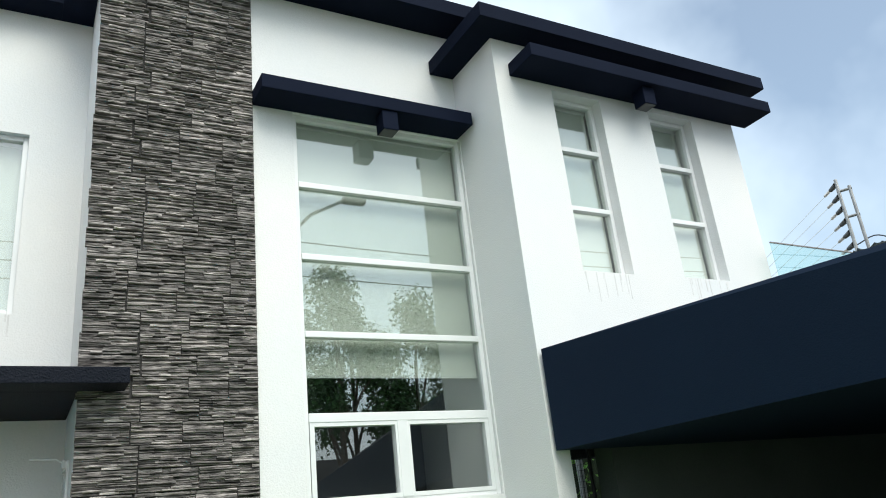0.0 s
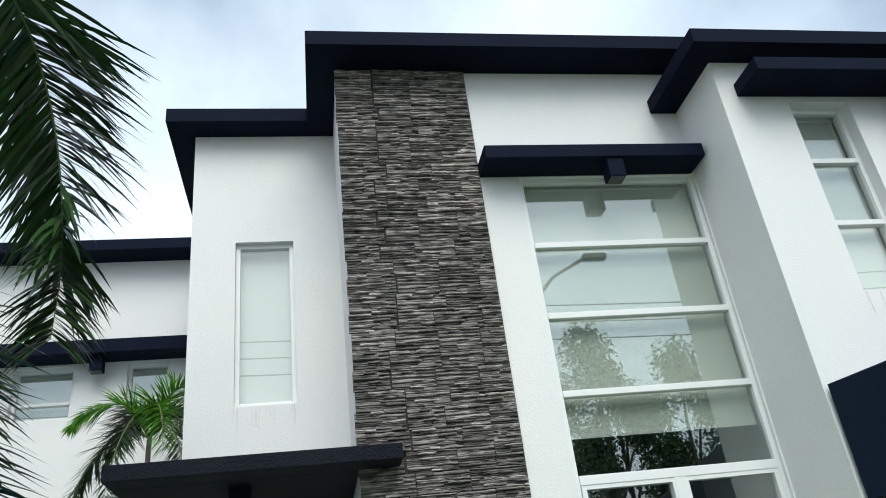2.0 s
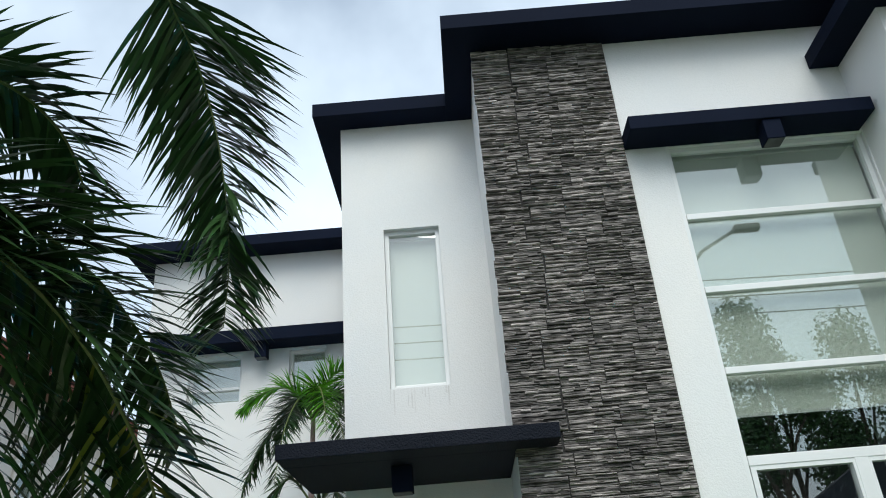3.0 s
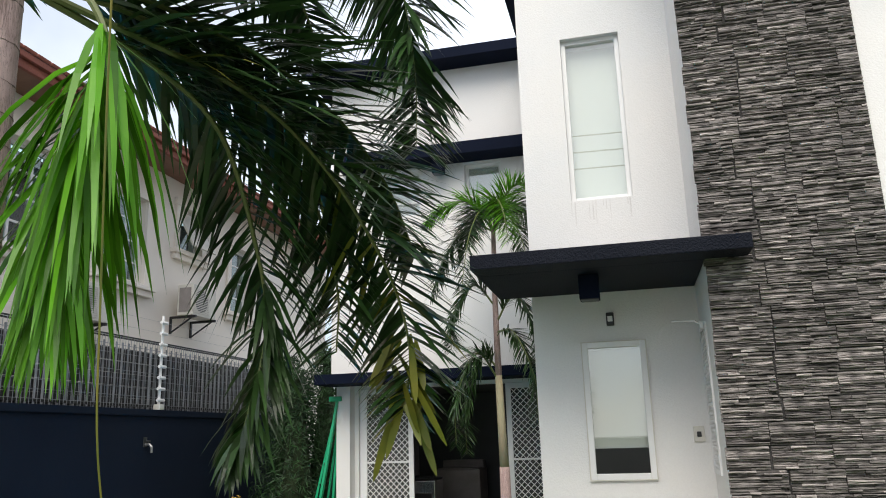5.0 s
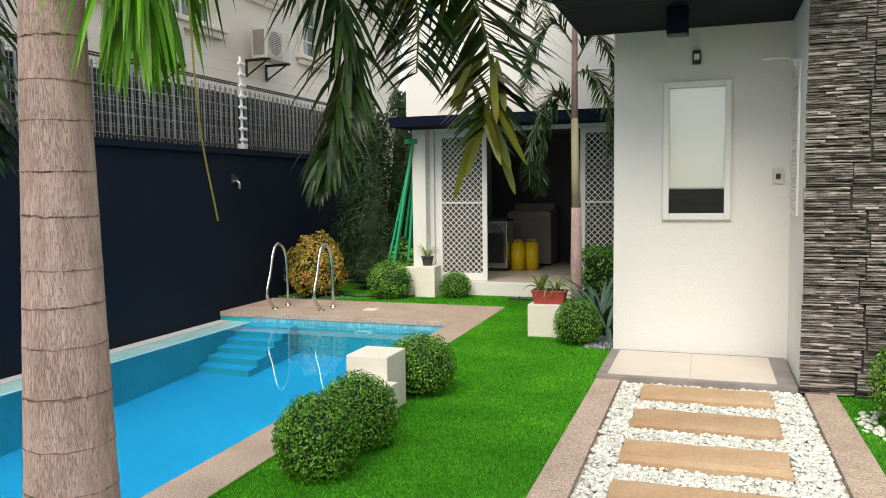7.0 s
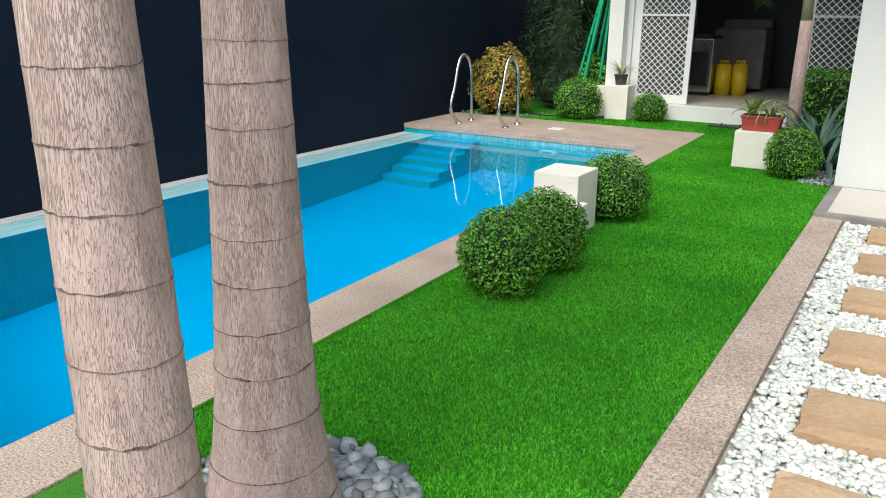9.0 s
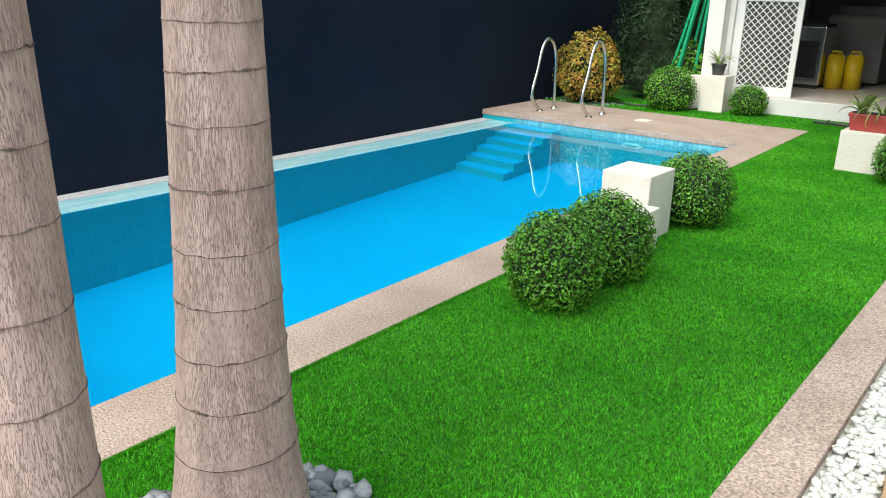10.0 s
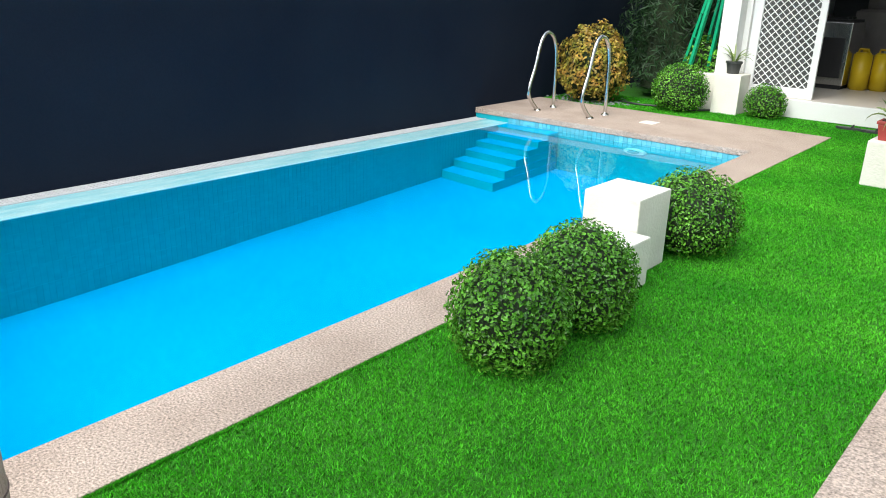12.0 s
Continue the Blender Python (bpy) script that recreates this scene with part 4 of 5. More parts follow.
part("panel", boxes((-0.36, 0.12, 0.92, 0.36, 0.32, 1.06), bevel=0.02), M_GREY, unit)
part("lid", boxes((-0.34, -0.31, 0.92, 0.34, 0.10, 0.94), bevel=0.006), M_GREY, unit)


def jug(x, y, s):
    j = thing("yellow_container", "tall yellow plastic liquid container on the floor", "container", (x, y, 0.19), group="yellow containers")
    bm = bmesh.new()
    bmesh.ops.create_cone(bm, cap_ends=True, segments=24, radius1=0.112, radius2=0.108, depth=0.45, matrix=pose(0, 0, 0.225))
    bmesh.ops.bevel(bm, geom=[e for e in bm.edges if abs(e.verts[0].co.z - e.verts[1].co.z) < 1e-4], offset=0.02, segments=3, affect="EDGES")
    part("body", bm, M_YELLOW, j, smooth=True)
    bm = bmesh.new()
    tube(bm, [(-0.06, 0, 0.44), (-0.05, 0, 0.49), (0.05, 0, 0.49), (0.06, 0, 0.44)], 0.014)
    part("handle", bm, M_YELLOW, j)
    bm = bmesh.new()
    bmesh.ops.create_cone(bm, cap_ends=True, segments=16, radius1=0.03, radius2=0.03, depth=0.04, matrix=pose(0.0, 0.065, 0.465))
    part("cap", bm, M_FRAME if s else M_YELLOW, j)
    return j


jug(-2.80, 12.45, 0)
jug(-2.59, 12.55, 1)

# ---- the carport ----
E0, E1, E2 = (BX + 0.015, BY - 0.04), (4.62, 2.70), (5.15, -0.9)
bm = bmesh.new()
ring = [(*E0, 2.21, 3.055), (*E1, 2.21, 2.90), (*E2, 2.25, 2.80), (9.6, -0.9, 2.25, 2.80), (9.6, BY - 0.04, 2.21, 3.055)]
lo = [bm.verts.new((a, b, c)) for a, b, c, d in ring]
hi = [bm.verts.new((a, b, d)) for a, b, c, d in ring]
bm.faces.new(lo)
bm.faces.new(list(reversed(hi)))
for k in range(5):
    bm.faces.new((lo[(k + 1) % 5], lo[k], hi[k], hi[(k + 1) % 5]))
bmesh.ops.recalc_face_normals(bm, faces=bm.faces)
structure("carport_roof", bm, M_CARPORT, "deep navy fascia and roof of the carport", "carport roof")
structure("carport_wall_east", boxes((9.4, -1.0, 0, 9.6, BY, 2.35)), M_CARPORT, "dark side wall of the carport", "wall")
structure("carport_floor", boxes((4.2, -1.0, -0.06, 9.6, BY, -0.01)), M_GREY, "plain grey concrete carport floor", "floor")
structure("carport_wall_south", boxes((5.2, -1.1, 0, 9.6, -0.9, 2.35)), M_CARPORT, "dark closing wall of the carport", "wall")
gate = thing("grille_gate", "black steel grille closing the side passage", "gate", (4.40, BY + 0.3, 0.0), kind="structure")
part("frame", boxes((0, 0, 0, 0.02, 0.03, 2.42), (0.46, 0, 0, 0.48, 0.03, 2.42), (0.02, 0, 2.38, 0.46, 0.03, 2.42)), M_BLACK, gate)
bm = bmesh.new()
for k in range(11):
    tube(bm, [(0.05 + 0.035 * k, 0.015, 0), (0.05 + 0.035 * k, 0.015, 2.4)], 0.002, sides=4)
for k in range(50):
    tube(bm, [(0.03, 0.015, 0.05 + 0.047 * k), (0.42, 0.015, 0.05 + 0.047 * k)], 0.0018, sides=4)
part("bars", bm, M_BLACK, gate)
post = thing("passage_post", "slim white post seen through the grille", "post", (6.12, 7.6, 0.0), kind="structure")
part("shaft", boxes((-0.03, -0.03, 0, 0.03, 0.03, 3.0), bevel=0.006), M_FRAME, post)
# glass rail and electric fence mast on the carport roof
rail = thing("glass_rail", "pale green glass balustrade on the carport roof", "balustrade", (7.42, 5.36, 2.96), kind="structure")
g = part("pane", boxes((0, 0, 0, 1.48, 0.012, 1.30)), M_RAILGLASS, rail)
g.visible_shadow = False
part("edge_trim", boxes((0, -0.003, 1.30, 1.48, 0.015, 1.312)), M_GREY, rail)
mast2 = thing("electric_fence_mast", "steel twin-tube mast with black and clear wire insulators", "fence post", (8.98, 5.38, 2.94))
WD = Vector((0.54, 0.84, 0)).normalized()
for dx, dy, h in ((0, 0, 2.30), (0.06, -0.11, 2.18)):
    bm = bmesh.new()
    tube(bm, [(dx, dy, 0), (dx, dy, h)], 0.020, sides=10)
    part("tube", bm, M_POLE, mast2)
for z in (2.14, 1.80):
    bm = bmesh.new()
    tube(bm, [(-0.01, 0.02, z), (0.07, -0.13, z)], 0.018, sides=8)
    part("brace", bm, M_POLE, mast2)
part("clamp", boxes((-0.05, -0.05, 1.26, 0.05, 0.05, 1.36), bevel=0.01), M_GREY, mast2)
bm = bmesh.new()
tube(bm, curve_points([(0.02, 0, 1.44), (0.12, -0.2, 1.50), (0.2, -0.34, 1.38), (0.16, -0.3, 1.20)], 14), 0.008, sides=5)
part("cable", bm, M_BLACK, mast2)
for k in range(6):
    z = 1.46 + 0.156 * k
    bm = bmesh.new()
    tube(bm, [WD * 0.02 + Vector((0, 0, z)), WD * 0.06 + Vector((0, 0, z)), WD * 0.12 + Vector((0, 0, z)), WD * 0.18 + Vector((0, 0, z))], 0.034, 0.026, sides=10)
    part("insulator", bm, M_BLACK, mast2)
    bm = bmesh.new()
    for q in range(5):
        a = WD * (0.19 + 0.04 * q) + Vector((0, 0, z))
        tube(bm, [a, a + WD * 0.025], 0.020, 0.012, sides=8)
    part("tension_spring", bm, M_POLE, mast2)
    w = thing("fence_wire", "thin taut electric fence wire", "wire", Vector((8.98, 5.38, 2.94 + z)) + WD * 0.38, group="electric fence wires")
    bm = bmesh.new()
    tube(bm, [(0, 0, 0), WD * 4.2 + Vector((0, 0, 0.03))], 0.004, sides=4)
    part("strand", bm, M_STEEL, w)
# crumpled waterproof sheet lying along the roof's edge
bm = bmesh.new()
rs = random.Random(19)
rows = []
for k in range(46):
    u = k / 45
    y = 3.28 - 0.62 * u
    x = 4.62 - 0.43 * (y - 2.70) / 2.71 + 0.05
    h = 2.905 + 0.012 + 0.055 * min(1, u * 1.3) * rs.uniform(0.5, 1.1)
    rows.append([bm.verts.new(p) for p in ((x, y, 2.89), (x + rs.uniform(0, 0.02), y, h), (x + 0.09, y + rs.uniform(-0.01, 0.01), h + rs.uniform(-0.02, 0.005)), (x + 0.2, y, 2.89))])
for a, b in zip(rows, rows[1:]):
    for k in range(3):
        bm.faces.new((a[k], b[k], b[k + 1], a[k + 1]))
bm.faces.new(rows[0])
bm.faces.new(list(reversed(rows[-1])))
bmesh.ops.recalc_face_normals(bm, faces=bm.faces)
sheet = link_mesh("roof_sheet", bm, M_BAG)
tagged(sheet, "crumpled shiny black waterproof sheet on the roof edge", "sheet")

# ---- the neighbour's house ----
NX = -7.5
nb = thing("neighbour_house", "cream two-storey house with red-brown tiled eaves", "house", (NX, 5.0, 0.0))
NB_W = [(3.02, 4.02, 4.22, 5.66), (5.05, 6.12, 4.20, 5.62), (7.08, 7.82, 5.03, 5.82), (8.95, 9.75, 4.20, 5.52)]
bm = bmesh.new()
ys, zs = sorted({-4.0, 14.0, *[v for w in NB_W for v in w[:2]]}), sorted({0.0, 6.27, *[v for w in NB_W for v in w[2:]]})
for a, b in zip(ys, ys[1:]):
    for c, d in zip(zs, zs[1:]):
        if not any(w[0] < (a + b) / 2 < w[1] and w[2] < (c + d) / 2 < w[3] for w in NB_W):
            block(bm, -0.25, a, c, 0, b, d)
part("wall", bm, M_CREAM, nb)
# near-black backing: the unlit rooms' darkness put into its colour
part("inner_wall", boxes((-1.6, -4, 0, -1.5, 14, 6.25)), M_DARKPOT, nb)
part("soffit", boxes((-0.3, -4.0, 6.27, 0.66, 14.4, 6.33)), M_SOFFITRED, nb)
part("fascia", boxes((0.66, -4.0, 6.19, 0.72, 14.4, 6.30), (0.70, -4.0, 6.30, 0.78, 14.4, 6.38), bevel=0.01), M_ROOFRED, nb)
roof = part("roof", boxes((-4.0, -4.2, 6.6, -3.9, 14.4, 6.7)), M_ROOFRED, nb)
bm = boxes((0, -0.11, -0.02, 5.2, 0.11, 0.03), bevel=0.015)
rm = bpy.data.meshes.new("roof_tile")
bm.to_mesh(rm)
bm.free()
rm.materials.append(M_ROOFRED)
for k in range(76):
    o = new("roof_tile", rm)
    o.parent = roof
    o.matrix_basis = pose(0.80, -4.0 + 0.24 * k, 6.40) @ pose(0, 0, 0, 0, 0, 180) @ pose(0, 0, 0, 0, -26, 0)
for a, b, c, d in NB_W:
    w = part("window", boxes((-0.14, a, c, -0.10, a + 0.05, d), (-0.14, b - 0.05, c, -0.10, b, d), (-0.14, a + 0.05, c, -0.10, b - 0.05, c + 0.05), (-0.14, a + 0.05, d - 0.05, -0.10, b - 0.05, d)), M_FRAME, nb)
    n = 3 if b - a > 0.85 else 1
    bars = [(-0.135, a + (b - a) * k / n - 0.02, c + 0.05, -0.105, a + (b - a) * k / n + 0.02, d - 0.05) for k in range(1, n)]
    m = 4 if d - c > 1.2 else 1
    bars += [(-0.132, a + 0.05, c + (d - c) * k / m - 0.014, -0.108, b - 0.05, c + (d - c) * k / m + 0.014) for k in range(1, m)]
    if bars:
        o = part("muntin", boxes(*bars), M_FRAME, w)
    o = part("pane", boxes((-0.125, a + 0.03, c + 0.03, -0.118, b - 0.03, d - 0.03)), M_RAILGLASS, w)
    o.visible_shadow = False
    part("surround", boxes((0, a - 0.13, c - 0.02, 0.05, a, d), (0, b, c - 0.02, 0.05, b + 0.13, d), (0, a - 0.17, d, 0.07, b + 0.17, d + 0.13), bevel=0.01), M_CREAM, w)
    part("sill", boxes((0, a - 0.22, c - 0.10, 0.14, b + 0.22, c - 0.02), (0, a - 0.17, c - 0.20, 0.09, b + 0.17, c - 0.10), bevel=0.015), M_CREAM, w)
    if b - a > 0.85:
        part("curtain", boxes((-0.30, a, c, -0.28, a + 0.28, d), (-0.30, b - 0.2, c, -0.28, b, d)), M_CURTAIN, w)
sash = part("open_sash", boxes((0, -0.38, -0.85, 0.03, -0.33, 0), (0, 0.33, -0.85, 0.03, 0.38, 0), (0, -0.33, -0.05, 0.03, 0.33, 0), (0, -0.33, -0.85, 0.03, 0.33, -0.80), (0.012, -0.33, -0.80, 0.018, 0.33, -0.05)), M_ACWHITE, nb)
sash.matrix_basis = pose(-0.08, 7.45, 5.80, 0, -28, 0)


def condenser(y, z):
    a = thing("air_conditioner", "aged white outdoor air conditioner on a wall bracket", "air conditioner", (NX, y, z), group="air conditioners")
    part("casing", boxes((0.16, -0.38, 0, 0.46, 0.38, 0.54), bevel=0.015), M_ACWHITE, a)
    part("grille", boxes(*[(0.460, -0.34, 0.05 + 0.03 * k, 0.470, 0.14, 0.062 + 0.03 * k) for k in range(15)]), M_ACWHITE, a)
    bm = bmesh.new()
    bmesh.ops.create_cone(bm, cap_ends=True, segments=24, radius1=0.20, radius2=0.20, depth=0.006, matrix=pose(0.462, -0.10, 0.27, 0, 90, 0))
    part("fan", bm, M_DARKPOT, a)
    part("side_vent", boxes((0.20, -0.388, 0.06, 0.42, -0.379, 0.48)), M_GREY, a)
    for q in (-0.32, 0.32):
        bm = boxes((0, q - 0.02, -0.04, 0.5, q + 0.02, 0), (0.0, q - 0.02, -0.3, 0.03, q + 0.02, -0.04))
        tube(bm, [(0.02, q, -0.28), (0.44, q, -0.02)], 0.015, sides=6)
        part("bracket", bm, M_BLACK, a)


condenser(12.30, 3.80)
condenser(9.35, 3.35)

# ---- white cubes, pots, rails, ladder ----
def cube(x0, y0, x1, y1, h, label):
    c = thing("concrete_cube", label, "garden cube", ((x0 + x1) / 2, (y0 + y1) / 2, -0.012), group="cream cubes")
    part("block", boxes(((x0 - x1) / 2, (y0 - y1) / 2, 0, (x1 - x0) / 2, (y1 - y0) / 2, h + 0.012), bevel=0.008), M_CUBE, c)


cube(-2.22, 4.955, -1.915, 5.29, 0.387, "tall cream concrete cube between clipped shrubs")
cube(-2.14, 4.62, -1.835, 4.945, 0.230, "low cream concrete cube between clipped shrubs")
cube(-1.63, 7.95, -1.30, 8.27, 0.322, "cream concrete cube under a red planter")
cube(-3.82, 10.42, -3.52, 10.72, 0.43, "cream concrete cube under a small pot")
cube(-4.14, 10.56, -3.83, 10.86, 0.40, "cream concrete cube beside the ladder")


def strap_leaves(name, n, length, width, material, parent, seed, spread=(0.3, 1.0), base=0.02, z=0.0, segs=6):
    """A rosette of arching strap leaves."""
    r = random.Random(seed)
    verts, faces = [], []
    for _ in range(n):
        a, out, l = r.uniform(0, 6.283), r.uniform(*spread), length * r.uniform(0.65, 1.15)
        d, s = Vector((math.cos(a), math.sin(a), 0)), Vector((-math.sin(a), math.cos(a), 0))
        p = d * base + Vector((0, 0, z))
        el = math.pi / 2 - out * 0.6
        for k in range(segs + 1):
            f = k / segs
            w = width * (0.55 + 1.2 * f) * (1 - f) ** 0.6 if f < 1 else 0
            verts += [tuple(p - s * w), tuple(p - Vector((0, 0, w * 0.5))), tuple(p + s * w)]
            p = p + (d * math.cos(el) + Vector((0, 0, math.sin(el)))) * (l / segs)
            el -= out * 0.42
            if k:
                i = len(verts) - 6
                faces += [(i, i + 1, i + 4, i + 3), (i + 1, i + 2, i + 5, i + 4)]
    return raw(name, verts, faces, material, parent, smooth=True)


pl = thing("red_planter", "red plastic trough on a cream cube", "planter", (-1.43, 8.10, 0.322))
bm = bmesh.new()
for z0, z1, k in ((0.0, 0.115, 1.0), (0.115, 0.14, 1.06)):
    block(bm, -0.17 * k, -0.085 * k, z0, 0.17 * k, 0.085 * k, z1, bevel=0.006)
for v in bm.verts:
    if v.co.z < 0.02:
        v.co.x *= 0.9
        v.co.y *= 0.88
part("trough", bm, M_REDPOT, pl)
part("soil", boxes((-0.15, -0.07, 0.12, 0.15, 0.07, 0.146)), M_SOIL, pl)
sp = thing("spider_plant", "striped green spider plant in a red planter", "plant", (-1.37, 8.10, 0.457))
strap_leaves("leaves", 46, 0.30, 0.008, M_SPIDER, sp, 4, (0.5, 1.3))
sp = thing("broad_leaf_plant", "small broad-leaved plant in a red planter", "plant", (-1.52, 8.10, 0.457))
strap_leaves("leaves", 12, 0.24, 0.026, M_SPIDER, sp, 9, (0.3, 1.1))
pot = thing("flower_pot", "small dark plastic pot on a cream cube", "pot", (-3.68, 10.58, 0.43))
bm = bmesh.new()
bmesh.ops.create_cone(bm, cap_ends=True, segments=20, radius1=0.065, radius2=0.085, depth=0.13, matrix=pose(0, 0, 0.065))
part("body", bm, M_DARKPOT, pot)
bm = bmesh.new()
bmesh.ops.create_cone(bm, cap_ends=True, segments=20, radius1=0.092, radius2=0.092, depth=0.02, matrix=pose(0, 0, 0.125))
part("rim", bm, M_DARKPOT, pot)
al = thing("aloe", "spiky green aloe growing in a pot", "plant", (-3.68, 10.58, 0.55))
strap_leaves("leaves", 22, 0.26, 0.012, M_SPIDER, al, 2, (0.1, 0.9))
for k, (x, y, s) in enumerate(((-0.98, 8.55, 0.75), (-1.02, 8.95, 0.70), (-0.86, 8.15, 0.62))):
    ag = thing("crinum_lily", "blue-green strap-leaved lily beside the white wall", "plant", (x, y, -0.01), group="lilies by the wall")
    strap_leaves("leaves", 34, s, 0.030, M_AGAVE, ag, 20 + k, (0.35, 1.25))


def pool_rail(x):
    f = thing("pool_handrail", "curved polished steel pool handrail on the deck", "handrail", (x, 8.85, 0.0), group="pool handrails")
    ctrl = [(0, 0.05, 0.0), (0, -0.08, 0.11), (0, -0.145, 0.23), (0, -0.06, 0.45), (0, 0.02, 0.70), (0, 0.10, 0.815), (0, 0.20, 0.83), (0, 0.29, 0.76), (0, 0.345, 0.60), (0, 0.36, 0.30), (0, 0.37, 0.0)]
    bm = bmesh.new()
    tube(bm, curve_points(ctrl, 48), 0.021, sides=12)
    part("bar", bm, M_STEEL, f, smooth=True)
    for y in (0.05, 0.37):
        bm = bmesh.new()
        bmesh.ops.create_cone(bm, cap_ends=True, segments=16, radius1=0.042, radius2=0.034, depth=0.014, matrix=pose(0, y, 0.007))
        part("flange", bm, M_STEEL, f)


pool_rail(-5.17)
pool_rail(-4.50)

# folding ladder against the rear wing
lad = thing("step_ladder", "green fibreglass folding ladder leaning on the wall", "ladder", (-4.02, 10.80, 0.0))


def ladder_leg(a, b, w, name="rail"):
    a, b = Vector(a), Vector(b)
    bm = bmesh.new()
    d = (b - a).normalized()
    s = Vector((0, 1, 0))
    n = d.cross(s).normalized()
    vs = [bm.verts.new(p + s * u * w + n * v * 0.016) for p in (a, b) for u, v in ((-1, -1), (1, -1), (1, 1), (-1, 1))]
    for k in range(4):
        bm.faces.new((vs[k], vs[(k + 1) % 4], vs[4 + (k + 1) % 4], vs[4 + k]))
    bm.faces.new(vs[3::-1])
    bm.faces.new(vs[4:])
    part(name, bm, M_GREEN, lad)


for a, b in (((-0.46, 0.0, 0.0), (0.04, 0.10, 2.20)), ((-0.22, -0.32, 0.0), (0.10, -0.10, 2.20)), ((-0.30, 0.25, 0.0), (0.06, 0.16, 2.15)), ((-0.06, -0.05, 0.0), (0.12, 0.0, 2.15))):
    ladder_leg(a, b, 0.032)
for k in range(7):
    f = 0.10 + 0.125 * k
    p, q = Vector((-0.46, 0.0, 0.0)).lerp(Vector((0.04, 0.10, 2.2)), f), Vector((-0.22, -0.32, 0)).lerp(Vector((0.10, -0.10, 2.2)), f)
    bm = bmesh.new()
    tube(bm, [p, q], 0.024, sides=6)
    part("rung", bm, M_STEEL, lad)
part("top_cap", boxes((-0.02, -0.14, 2.17, 0.16, 0.2, 2.24), bevel=0.01), M_GREEN, lad)
for x, y in ((-2.35, 10.45), (-2.12, 10.43)):
    sl = thing("slipper", "dark rubber slipper lying on the turf", "slipper", (x, y, -0.01), group="slippers by the step")
    bm = bmesh.new()
    bmesh.ops.create_cone(bm, cap_ends=True, segments=20, radius1=1, radius2=1, depth=1, matrix=Matrix.Diagonal((0.12, 0.045, 0.022, 1)) @ pose(0, 0, 0.9))
    part("sole", bm, M_DARKPOT, sl)
    bm = bmesh.new()
    tube(bm, [(0.03, -0.042, 0.02), (0.05, 0, 0.055), (0.03, 0.042, 0.02)], 0.009, sides=6)
    part("strap", bm, M_BLACK, sl)


# ---- clipped shrubs and hedges ----
def shrub(x, y, r, h, n, label, seed, material=None, leaf=0.0185, name="clipped_shrub", rough=0.06, group="clipped ball shrubs"):
    n = int(n * 1.7)
    s = thing(name, label, "shrub", (x, y, -0.012), group=group)
    g = np.random.default_rng(seed)
    d = g.normal(size=(n, 3))
    d /= np.linalg.norm(d, axis=1)[:, None]
    d = d[d[:, 2] > -0.72]
    wob = np.array([noise.noise(Vector(v) * 2.3 + Vector((seed, 0, 0))) * 1.0 + noise.noise(Vector(v) * 6 + Vector((0, seed, 0))) * 0.5 for v in d])
    rad = 1 + rough * wob + g.uniform(-0.19, 0.055, len(d))
    c = d * rad[:, None] * np.array((r, r, h * 0.56)) + np.array((0, 0, h * 0.47))
    c[:, 2] = np.maximum(c[:, 2], 0.015)
    leaf_cloud("foliage", c, d, leaf, leaf * 0.62, material or M_LEAF, s, g, 0.15)
    # solid dark core, its colour standing in for shade between the leaves
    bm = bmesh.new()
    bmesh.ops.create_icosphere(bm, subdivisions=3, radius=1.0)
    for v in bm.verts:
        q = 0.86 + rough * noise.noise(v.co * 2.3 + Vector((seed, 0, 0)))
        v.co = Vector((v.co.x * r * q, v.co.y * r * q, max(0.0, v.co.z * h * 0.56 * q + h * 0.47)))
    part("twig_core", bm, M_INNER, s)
    return s


shrub(-1.84, 3.83, 0.225, 0.43, 5200, "dense clipped green ball shrub on the turf", 1)
shrub(-1.835, 4.31, 0.235, 0.43, 5000, "dense clipped green ball shrub before the cubes", 2)
shrub(-1.90, 5.56, 0.255, 0.44, 4200, "clipped green ball shrub behind the cubes", 3)
shrub(-1.08, 7.70, 0.23, 0.43, 3200, "clipped green ball shrub beside the planter cube", 4)
shrub(-4.12, 10.22, 0.31, 0.52, 3200, "clipped green ball shrub near the ladder", 5, leaf=0.024)
shrub(-3.24, 10.50, 0.22, 0.36, 2200, "small clipped shrub beside the screen door", 6, leaf=0.022)
shrub(1.45, 5.62, 0.36, 0.60, 4200, "bright clipped shrub before the stone wall", 7, leaf=0.026)
shrub(-5.20, 10.08, 0.40, 0.87, 3400, "gold-tipped bush against the dark wall", 8, M_GOLD, 0.045, "gold_bush", 0.22, "garden bushes")
shrub(-4.15, 10.95, 0.30, 0.75, 1500, "dark green bush behind the cream cubes", 12, M_LEAF, 0.045, "green_bush", 0.25, "garden bushes")


